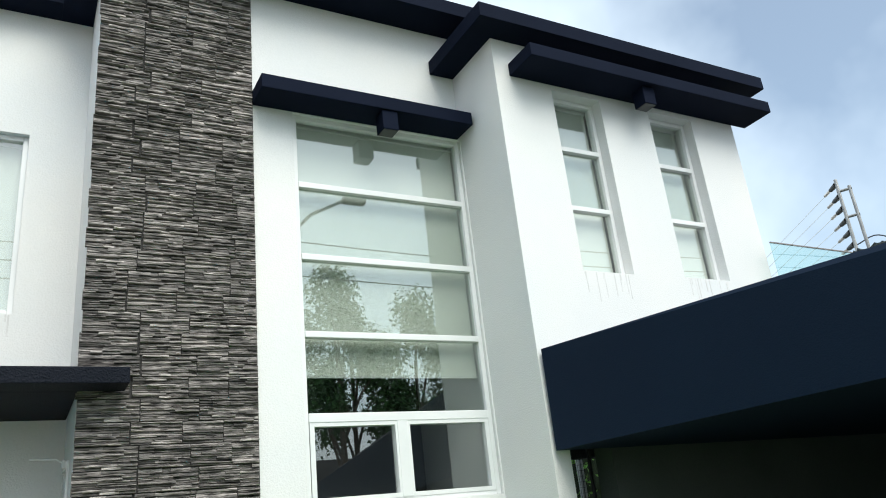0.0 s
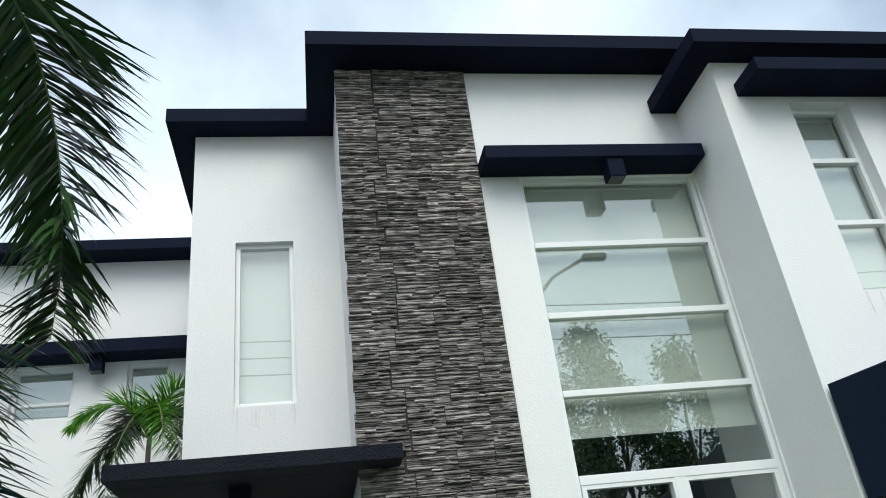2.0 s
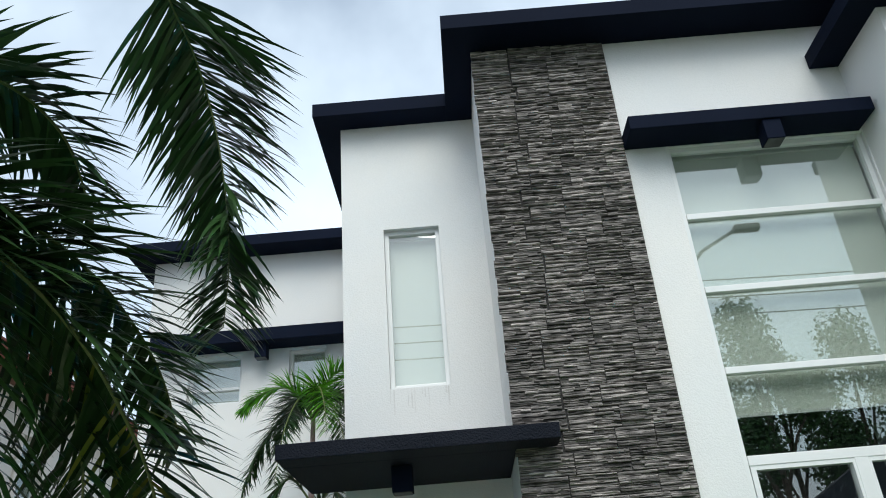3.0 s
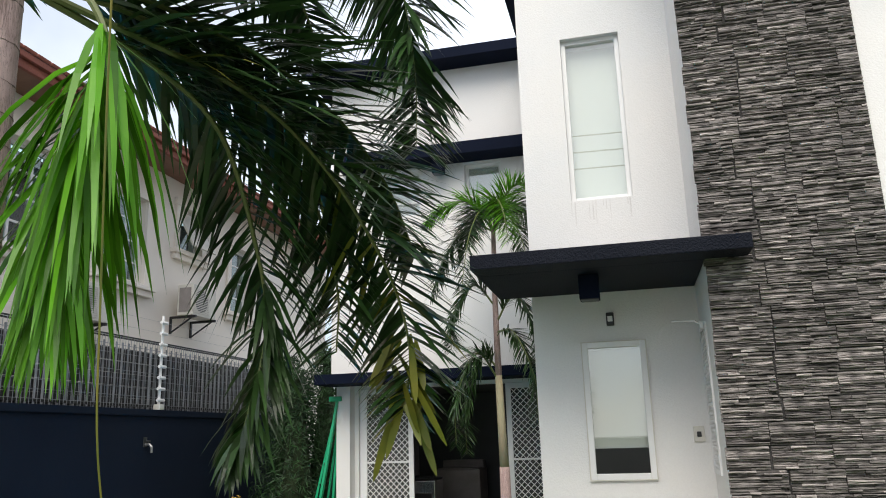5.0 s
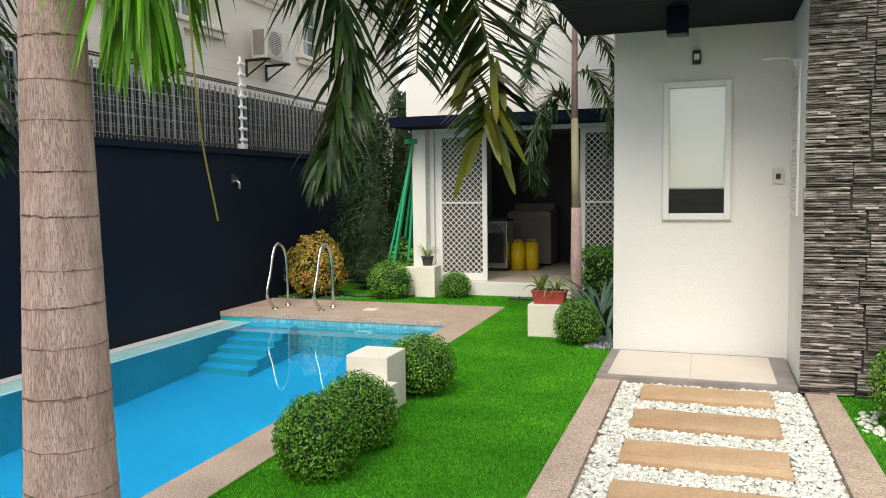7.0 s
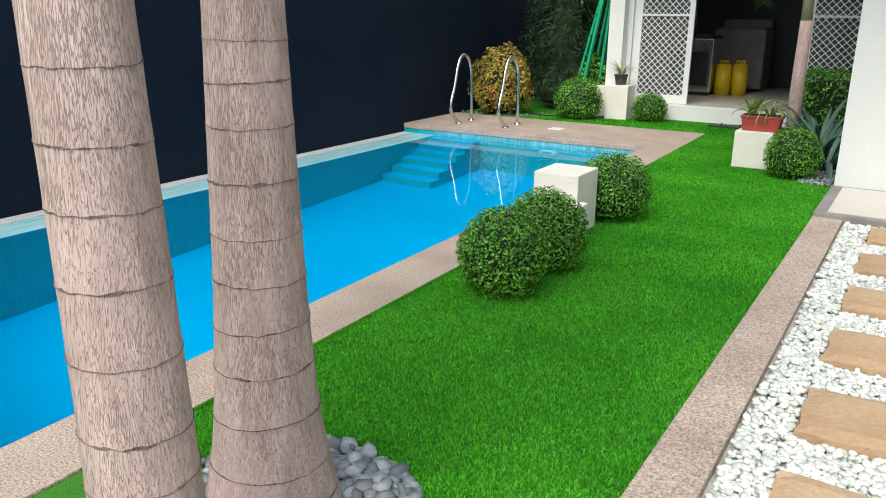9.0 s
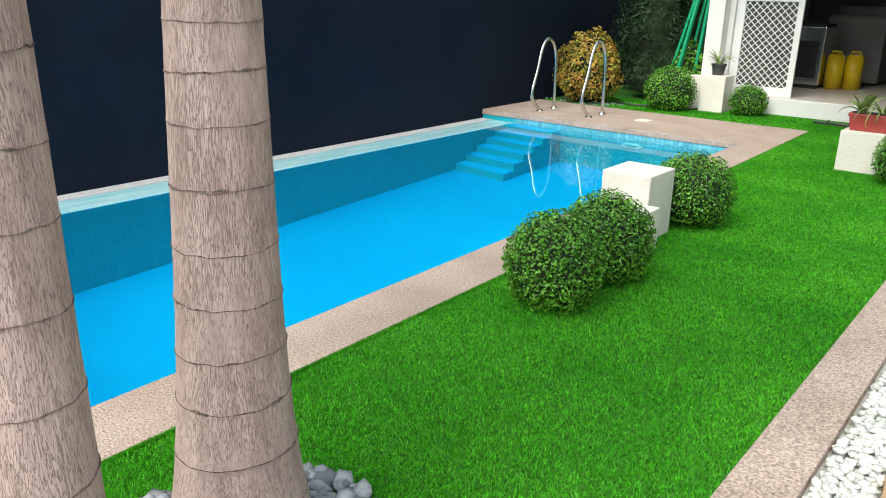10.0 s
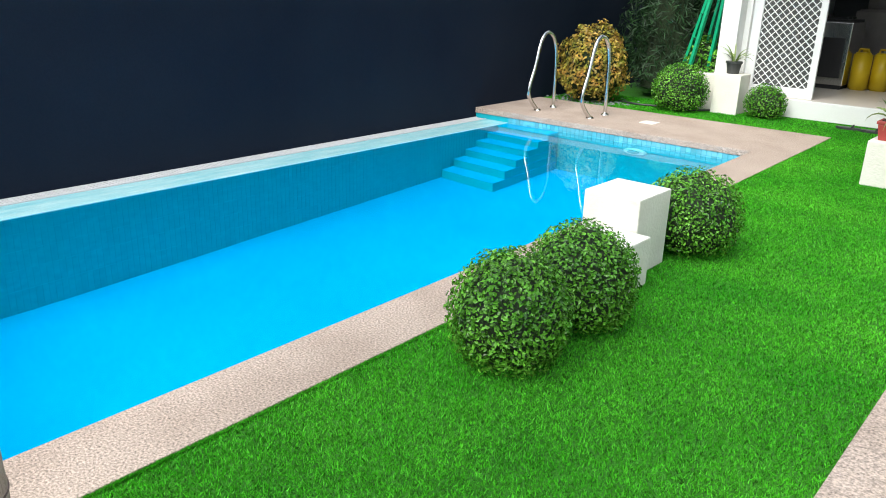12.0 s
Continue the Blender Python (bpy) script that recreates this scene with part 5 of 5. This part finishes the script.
def hedge(name, x0, x1, y0, y1, h, n, leaf, material, label, seed):
    s = thing(name, label, "hedge", ((x0 + x1) / 2, (y0 + y1) / 2, -0.012))
    g = np.random.default_rng(seed)
    half = np.array(((x1 - x0) / 2, (y1 - y0) / 2, h / 2))
    p = g.uniform(-1, 1, (n, 3))
    ax = g.integers(0, 3, n)
    sign = np.where(g.uniform(size=n) < 0.5, -1.0, 1.0)
    sign[ax == 2] = 1.0
    p[np.arange(n), ax] = sign
    out = np.zeros((n, 3))
    out[np.arange(n), ax] = sign
    lump = np.array([noise.noise(Vector(q) * 2.2 + Vector((seed, 3, 0))) for q in p])
    c = p * half * (1 + 0.16 * lump + g.uniform(-0.12, 0.05, n))[:, None] + np.array((0, 0, h / 2))
    leaf_cloud("foliage", c, out, leaf, leaf * 0.45, material, s, g, 0.3)
    # dark box inside the hedge, painted as its inner shade
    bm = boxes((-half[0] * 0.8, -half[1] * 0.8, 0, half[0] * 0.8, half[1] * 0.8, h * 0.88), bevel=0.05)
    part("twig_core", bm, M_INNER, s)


hedge("box_hedge", -1.32, -0.72, 9.3, 10.0, 0.78, 3600, 0.04, M_LEAF, "clipped green hedge beside the white wall", 31)
hedge("passage_hedge", 5.4, 8.6, 8.4, 9.2, 3.0, 8200, 0.08, M_HEDGE, "green hedge beyond the side passage, leaves painted brighter to look lit", 33)


# dark conifers in the garden corner
def conifer(x, y, h, r, n, seed):
    t = thing("conifer", "dark green podocarpus tree in the garden corner", "tree", (x, y, -0.012), group="corner conifers")
    g = np.random.default_rng(seed)
    bm = bmesh.new()
    tube(bm, [(0, 0, 0), (0.02, 0, h * 0.5), (0, 0, h * 0.95)], 0.05, 0.01)
    part("trunk", bm, M_WOOD, t)
    z = g.uniform(0.06, 1, n)
    a = g.uniform(0, 6.283, n)
    tuft = np.array([noise.noise(Vector((math.cos(b) * 1.8, math.sin(b) * 1.8, q * 6 + seed))) for b, q in zip(a, z)])
    rad = r * (1.05 - 0.75 * z ** 1.6) * (0.72 + 0.5 * tuft + g.uniform(-0.25, 0.2, n))
    c = np.stack([rad * np.cos(a), rad * np.sin(a), z * h], 1)
    o = np.stack([np.cos(a), np.sin(a), np.full(n, 0.4)], 1)
    o /= np.linalg.norm(o, axis=1)[:, None]
    leaf_cloud("crown", c, o, 0.11, 0.018, M_PINE, t, g, 0.1)
    # dark cone filling the crown, painted as its inner shade
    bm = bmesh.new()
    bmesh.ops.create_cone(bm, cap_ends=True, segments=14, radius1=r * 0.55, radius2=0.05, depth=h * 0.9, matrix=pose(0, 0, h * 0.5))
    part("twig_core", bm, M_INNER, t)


for k, (x, y, h, r) in enumerate(((-4.75, 11.2, 2.7, 0.62), (-5.25, 11.9, 3.0, 0.6), (-4.35, 12.0, 3.1, 0.62), (-4.9, 12.7, 3.2, 0.7))):
    conifer(x, y, h, r, 5200, 40 + k)


# ---- palms ----
def frond(parent, ctrl, leaf_len, n, width, material, seed, droop=0.9, fan=0.9, start=0.12, yellow=0.0):
    """A feather leaf: a tapering stalk with arching pointed leaflets on both sides."""
    r = random.Random(seed)
    line = curve_points(ctrl, 40)
    bm = bmesh.new()
    tube(bm, line, 0.014, 0.003, sides=6)
    stalk = part("frond", bm, M_RACHIS, parent)
    sets = {0: ([], []), 1: ([], [])}
    for i in range(n):
        f = start + (1 - start) * i / (n - 1)
        k = min(int(f * 39), 38)
        p = line[k].lerp(line[k + 1], f * 39 - k)
        t = (line[k + 1] - line[k]).normalized()
        s = t.cross(Vector((0, 0, 1)))
        s = s.normalized() if s.length > 0.05 else Vector((1, 0, 0))
        up = s.cross(t)
        for side in (-1, 1):
            L = leaf_len * (0.45 + 0.75 * math.sin(math.pi * min(1, 0.12 + 0.88 * f) ** 0.8)) * r.uniform(0.8, 1.1)
            d = (s * side * fan * r.uniform(0.7, 1.1) + t * r.uniform(0.5, 0.9) + up * r.uniform(-0.45, 0.45)).normalized()
            verts, faces = sets[1 if r.random() < yellow * (0.3 + f) else 0]
            q, base = p.copy(), len(verts)
            face = d.cross(Vector((r.uniform(-0.4, 0.4), r.uniform(-0.4, 0.4), 1))).normalized()
            for j in range(5):
                w = width * (0.45, 1.0, 0.95, 0.6, 0.0)[j]
                verts.append(tuple(q - face * w))
                verts.append(tuple(q + face * w))
                if j:
                    b = base + 2 * j - 2
                    faces.append((b, b + 1, b + 3, b + 2))
                q = q + d * (L / 4)
                d = (d + Vector((0, 0, -droop * 0.22))).normalized()
    raw("foliage", *sets[0], material, stalk)
    if sets[1][0]:
        raw("old_foliage", *sets[1], M_FRONDYEL, stalk, label="yellowing old leaflets")
    return stalk


def trunk_points(foot, top, n, bow):
    a, b = Vector(foot), Vector(top)
    return [a.lerp(b, i / (n - 1)) + Vector(bow) * math.sin(math.pi * i / (n - 1)) for i in range(n)]


def palm_trunk(parent, foot, top, r0, r1, flare, step, seed, bow=(0, 0, 0), sides=40):
    r = random.Random(seed)
    a, b = Vector(foot), Vector(top)
    h = (b - a).length
    bm = bmesh.new()
    n = int(h / 0.03)
    rings = []
    marks, z = [], 0.10
    while z < h:
        marks.append(z)
        z += step * r.uniform(0.8, 1.2)
    for i in range(n + 1):
        z = h * i / n
        c = a.lerp(b, i / n) + Vector(bow) * math.sin(math.pi * i / n)
        rad = r1 + (r0 - r1) * (1 - i / n) ** 1.2 + flare * math.exp(-z / 0.22)
        near = min(abs(z - m) for m in marks)
        rad *= 1 + 0.008 * max(0, 1 - near / 0.03)
        rings.append([bm.verts.new(c + Vector((math.cos(t), math.sin(t), 0)) * rad * (1 + 0.012 * noise.noise(Vector((math.cos(t) * 3, math.sin(t) * 3, z * 2.5))))) for t in [2 * math.pi * k / sides for k in range(sides)]])
    for p, q in zip(rings, rings[1:]):
        for k in range(sides):
            bm.faces.new((p[k], p[(k + 1) % sides], q[(k + 1) % sides], q[k]))
    bm.faces.new(rings[-1])
    tr = part("trunk", bm, M_BARK, parent, smooth=True)
    for m in marks:
        f = m / h
        c = a.lerp(b, f) + Vector(bow) * math.sin(math.pi * f)
        rad = (r1 + (r0 - r1) * (1 - f) ** 1.2 + flare * math.exp(-m / 0.22)) * 1.012
        bm = bmesh.new()
        rows = []
        ph, th = r.uniform(0, 6), r.choice((0.0016, 0.0034, 0.0042))
        for k in range(120):
            t = 2 * math.pi * k / 120
            dz = 0.004 * math.sin(t + ph) + 0.004 * noise.noise(Vector((math.cos(t) * 4, math.sin(t) * 4, m * 9)))
            tk = 0.0003 + th * max(0.0, 0.10 + 1.5 * noise.noise(Vector((math.cos(t) * 2.2, math.sin(t) * 2.2, m * 7 + 3))) + 0.9 * noise.noise(Vector((math.cos(t) * 17, math.sin(t) * 17, m * 5))))
            o = Vector((math.cos(t), math.sin(t), 0))
            rows.append([bm.verts.new(c + o * q + Vector((0, 0, dz + w))) for q, w in ((rad * 0.985, tk), (rad + 0.0012, tk * 0.8), (rad + 0.0012, -tk * 0.8), (rad * 0.985, -tk))])
        for k in range(120):
            p, q = rows[k], rows[(k + 1) % 120]
            for j in range(3):
                bm.faces.new((p[j], p[j + 1], q[j + 1], q[j]))
        part("leaf_scar", bm, M_RING, tr)
    return tr


C1, C2 = Vector((-1.640, 2.00, 3.05)), Vector((-1.73, 1.51, 4.9))
p1 = thing("palm_tree", "grey ringed palm with drooping feathery fronds", "palm tree", (0, 0, 0), group="garden palms")
palm_trunk(p1, (-1.529, 1.864, -0.02), C1, 0.138, 0.064, 0.075, 0.125, 1)
p2 = thing("palm_tree", "tall grey ringed palm beside the pool coping", "palm tree", (0, 0, 0), group="garden palms")
palm_trunk(p2, (-1.287, 1.318, -0.02), C2, 0.110, 0.070, 0.04, 0.13, 2)
# M_FROND fronds are painted as shaded, the M_FRONDLIT one as sunlit
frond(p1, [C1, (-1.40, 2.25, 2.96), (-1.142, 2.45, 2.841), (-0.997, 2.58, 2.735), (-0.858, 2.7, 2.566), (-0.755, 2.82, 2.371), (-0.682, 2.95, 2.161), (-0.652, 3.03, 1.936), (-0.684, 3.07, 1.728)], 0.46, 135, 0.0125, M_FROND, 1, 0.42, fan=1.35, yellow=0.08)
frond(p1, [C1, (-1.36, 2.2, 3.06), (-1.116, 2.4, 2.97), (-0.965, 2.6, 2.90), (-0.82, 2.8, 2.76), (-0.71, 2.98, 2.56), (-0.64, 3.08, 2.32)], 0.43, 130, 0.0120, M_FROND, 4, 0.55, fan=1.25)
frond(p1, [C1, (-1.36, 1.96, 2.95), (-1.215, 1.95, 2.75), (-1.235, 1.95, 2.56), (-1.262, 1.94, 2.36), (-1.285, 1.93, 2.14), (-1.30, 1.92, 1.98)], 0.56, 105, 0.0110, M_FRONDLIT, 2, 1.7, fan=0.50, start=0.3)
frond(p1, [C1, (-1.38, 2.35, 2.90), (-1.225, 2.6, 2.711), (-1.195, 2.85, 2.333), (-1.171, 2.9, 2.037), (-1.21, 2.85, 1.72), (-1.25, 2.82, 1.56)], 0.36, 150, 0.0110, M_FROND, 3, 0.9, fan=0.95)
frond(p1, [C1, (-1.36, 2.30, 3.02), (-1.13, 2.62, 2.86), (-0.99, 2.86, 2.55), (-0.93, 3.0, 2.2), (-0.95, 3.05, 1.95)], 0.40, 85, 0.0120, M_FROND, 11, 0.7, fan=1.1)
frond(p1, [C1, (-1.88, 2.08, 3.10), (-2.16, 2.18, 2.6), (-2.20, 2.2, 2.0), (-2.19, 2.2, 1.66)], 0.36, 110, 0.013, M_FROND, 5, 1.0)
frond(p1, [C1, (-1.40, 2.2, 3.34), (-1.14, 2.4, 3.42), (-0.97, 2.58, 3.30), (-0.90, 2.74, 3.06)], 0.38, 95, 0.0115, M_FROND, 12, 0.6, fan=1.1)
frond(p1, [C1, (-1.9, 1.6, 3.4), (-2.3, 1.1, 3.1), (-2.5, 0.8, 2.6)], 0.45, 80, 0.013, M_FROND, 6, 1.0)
tip = Vector((-0.684, 3.07, 1.75))
tuft = part("old_tuft", bmesh.new(), M_FRONDYEL, p1, "broad yellowing leaflets at the frond's tip")
bmt = bmesh.new()
rt = random.Random(77)
for k in range(17):
    d = Vector((rt.uniform(-0.6, 0.6), rt.uniform(-0.35, 0.35), -1)).normalized()
    side = d.cross(Vector((rt.uniform(-0.5, 0.5), 1, 0.2))).normalized()
    L, q = rt.uniform(0.20, 0.34), tip + Vector((rt.uniform(-0.05, 0.05), rt.uniform(-0.04, 0.04), rt.uniform(-0.02, 0.26)))
    row = [[bmt.verts.new(q + d * L * u - side * w * 0.014), bmt.verts.new(q + d * L * u + side * w * 0.014)] for u, w in ((0, 0.35), (0.3, 0.95), (0.65, 1.1), (0.88, 0.75), (1.0, 0.12))]
    for a, b in zip(row, row[1:]):
        bmt.faces.new((a[0], a[1], b[1], b[0]))
bmt.to_mesh(tuft.data)
bmt.free()
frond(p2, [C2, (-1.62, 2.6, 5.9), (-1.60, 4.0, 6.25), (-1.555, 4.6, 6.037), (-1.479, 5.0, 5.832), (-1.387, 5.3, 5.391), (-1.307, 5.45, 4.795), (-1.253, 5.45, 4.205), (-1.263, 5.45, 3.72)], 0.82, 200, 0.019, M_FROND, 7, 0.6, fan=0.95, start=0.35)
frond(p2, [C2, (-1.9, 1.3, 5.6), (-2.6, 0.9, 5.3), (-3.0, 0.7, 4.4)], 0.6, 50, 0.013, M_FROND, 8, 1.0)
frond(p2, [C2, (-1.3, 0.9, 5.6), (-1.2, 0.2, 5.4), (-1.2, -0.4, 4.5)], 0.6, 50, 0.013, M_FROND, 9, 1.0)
for tree, foot in ((p1, Vector((-1.529, 1.864, -0.012))), (p2, Vector((-1.287, 1.318, -0.012)))):
    tree.location = foot
    for o in tree.children:
        o.matrix_parent_inverse = Matrix.Translation(-foot)
st = thing("hanging_stalk", "thin dry palm stalk hanging from the crown", "palm stalk", (0, 0, 0))
bm = bmesh.new()
tube(bm, curve_points([(-0.90, 1.56, 2.75), (-0.875, 1.55, 2.3), (-0.855, 1.55, 1.9), (-0.825, 1.53, 1.64), (-0.79, 1.53, 1.447)], 24), 0.0028, 0.0018, sides=5)
part("stem", bm, M_FRONDYEL, st)

# slim palm beside the rear door
p3 = thing("slim_palm", "slim palm with fine feathery crown by the wall", "palm tree", (-1.30, 9.0, -0.012))
bm = bmesh.new()
tube(bm, [(0.02, 0, 0), (0.0, 0, 0.6), (0, 0, 1.3)], 0.072, 0.056, sides=16)
part("trunk", bm, M_BARK, p3, smooth=True)
bm = bmesh.new()
tube(bm, [(0, 0, 1.3), (-0.01, 0, 1.7), (-0.02, 0, 2.3)], 0.053, 0.040, sides=16)
part("sheath", bm, M_SHEATH, p3, "smooth tan sheath", smooth=True)
bm = bmesh.new()
tube(bm, [(-0.02, 0, 2.3), (-0.02, 0, 3.2), (0, 0, 4.05)], 0.038, 0.026, sides=14)
part("stem", bm, M_BARK, p3, smooth=True)
top = Vector((0, 0, 4.0))
for k, (dx, dy, up, dn) in enumerate(((-0.55, -0.2, 0.35, 0.1), (0.50, -0.25, 0.45, 0.35), (0.2, -0.5, 0.3, -0.3), (-0.35, 0.5, 0.4, 0.1), (0.45, 0.4, 0.35, 0.0), (-0.6, 0.1, 0.1, -0.7), (-0.2, -0.5, 0.2, -0.8), (0.35, -0.4, 0.15, -0.6))):
    e = Vector((dx, dy, 0))
    # first three crown fronds use the sunlit leaf colour, the rest the shaded
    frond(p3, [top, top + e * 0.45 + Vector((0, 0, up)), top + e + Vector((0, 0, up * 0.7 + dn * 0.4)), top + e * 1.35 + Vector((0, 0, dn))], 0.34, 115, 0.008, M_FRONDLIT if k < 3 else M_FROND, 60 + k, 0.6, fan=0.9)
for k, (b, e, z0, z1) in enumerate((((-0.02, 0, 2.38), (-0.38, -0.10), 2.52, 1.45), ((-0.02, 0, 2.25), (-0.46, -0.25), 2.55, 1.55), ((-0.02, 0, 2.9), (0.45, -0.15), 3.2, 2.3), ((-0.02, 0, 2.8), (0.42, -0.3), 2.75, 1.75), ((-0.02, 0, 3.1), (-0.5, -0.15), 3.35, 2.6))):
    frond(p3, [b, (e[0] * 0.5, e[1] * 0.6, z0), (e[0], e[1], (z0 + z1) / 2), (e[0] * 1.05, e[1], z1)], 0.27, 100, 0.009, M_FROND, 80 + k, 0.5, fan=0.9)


# ---- behind the camera: street trees and a lamp pole, seen only in the glass ----
def street_tree(x, y, h, r, n, seed, limbs=7):
    t = thing("street_tree", "leafy street tree with an open uneven crown", "tree", (x, y, 0), group="street trees")
    g = np.random.default_rng(seed)
    bm = bmesh.new()
    tube(bm, [(0, 0, 0), (0.1, 0, h * 0.3), (0.0, 0.1, h * 0.55), (0.1, 0, h * 0.85)], 0.22, 0.04, sides=10)
    clumps = []
    for k in range(limbs):
        a, f = 2.4 * k + g.uniform(-0.4, 0.4), 0.35 + 0.55 * k / limbs
        q = (r * math.cos(a) * (1.15 - f), r * math.sin(a) * (1.15 - f), h * f + r * 0.5)
        tube(bm, [(0.05, 0, h * f * 0.8), (q[0] * 0.5, q[1] * 0.5, h * f + r * 0.15), q], 0.08, 0.02, sides=7)
        clumps += [(q, r * 0.36), ((q[0] * 0.7, q[1] * 0.7, q[2] + r * 0.25), r * 0.3)]
    part("trunk", bm, M_WOOD, t)
    cs, os = [], []
    for q, s in clumps:
        d = g.normal(size=(n // len(clumps), 3))
        d /= np.linalg.norm(d, axis=1)[:, None]
        cs.append(np.array(q) + d * s * g.uniform(0.35, 1.15, (len(d), 1)))
        os.append(d)
    leaf_cloud("crown", np.concatenate(cs), np.concatenate(os), 0.22, 0.13, M_TREE, t, g, 0.3)


street_tree(12.0, -17.0, 12.0, 3.2, 6400, 51)
street_tree(16.0, -18.0, 11.0, 3.4, 6400, 52)
street_tree(13.6, -19.5, 12.0, 2.2, 2600, 55)
street_tree(19.0, -20.0, 8.0, 3.0, 3600, 53)
street_tree(-9.0, -22.0, 6.0, 3.5, 3600, 54)
far = thing("opposite_house", "low house with dark pitched roof across the street", "house", (13.0, -21.5, 0))
part("wall", boxes((-4.5, -2, 0, 4.5, 2, 3.2)), M_CREAM, far)
bm = bmesh.new()
vs = [bm.verts.new(p) for p in ((-5, -2.6, 3.1), (5, -2.6, 3.1), (5, 2.6, 3.1), (-5, 2.6, 3.1), (-2.2, 0, 5.6), (2.2, 0, 5.6))]
for q in ((0, 1, 5, 4), (2, 3, 4, 5), (1, 2, 5), (3, 0, 4), (3, 2, 1, 0)):
    bm.faces.new([vs[k] for k in q])
part("roof", bm, M_BLACK, far)
pole = thing("street_lamp", "concrete street pole with an arm lamp", "street lamp", (6.4, -6.5, 0))
bm = bmesh.new()
tube(bm, [(0, 0, 0), (0, 0, 11.2)], 0.15, 0.09, sides=12)
part("pole", bm, M_CONCRETE, pole)
bm = bmesh.new()
tube(bm, [(0, 0, 9.6), (0.9, 0, 10.6), (2.0, 0, 11.2)], 0.05, sides=8)
part("arm", bm, M_CONCRETE, pole)
part("lantern", boxes((1.9, -0.14, 11.1, 2.6, 0.14, 11.28), bevel=0.04), M_GREY, pole)
for k in range(3):
    w = thing("overhead_cable", "dark overhead street cable", "cable", (0, -6.5, 9.0 + 0.5 * k), group="overhead cables")
    bm = bmesh.new()
    tube(bm, curve_points([(-30, 0, 0.6), (-2.2, 0, 0), (14, 0, -0.35), (30, 0, 0.3)], 30), 0.018, sides=5)
    part("strand", bm, M_BLACK, w)
structure("wall_south", boxes((-5.9, -5.2, 0, 9.6, -5.0, 1.5)), M_GREY, "grey front garden wall behind the path", "wall")
hose = thing("garden_hose", "dark green garden hose lying on the turf", "hose", (-4.8, 10.2, 0.0))
bm = bmesh.new()
tube(bm, curve_points([(-0.1, 0.05, 0.012), (0.2, -0.02, 0.012), (0.5, 0.06, 0.012), (0.8, 0.02, 0.012), (1.1, 0.45, 0.012)], 40), 0.011, sides=8)
part("pipe", bm, M_DARKPOT, hose)
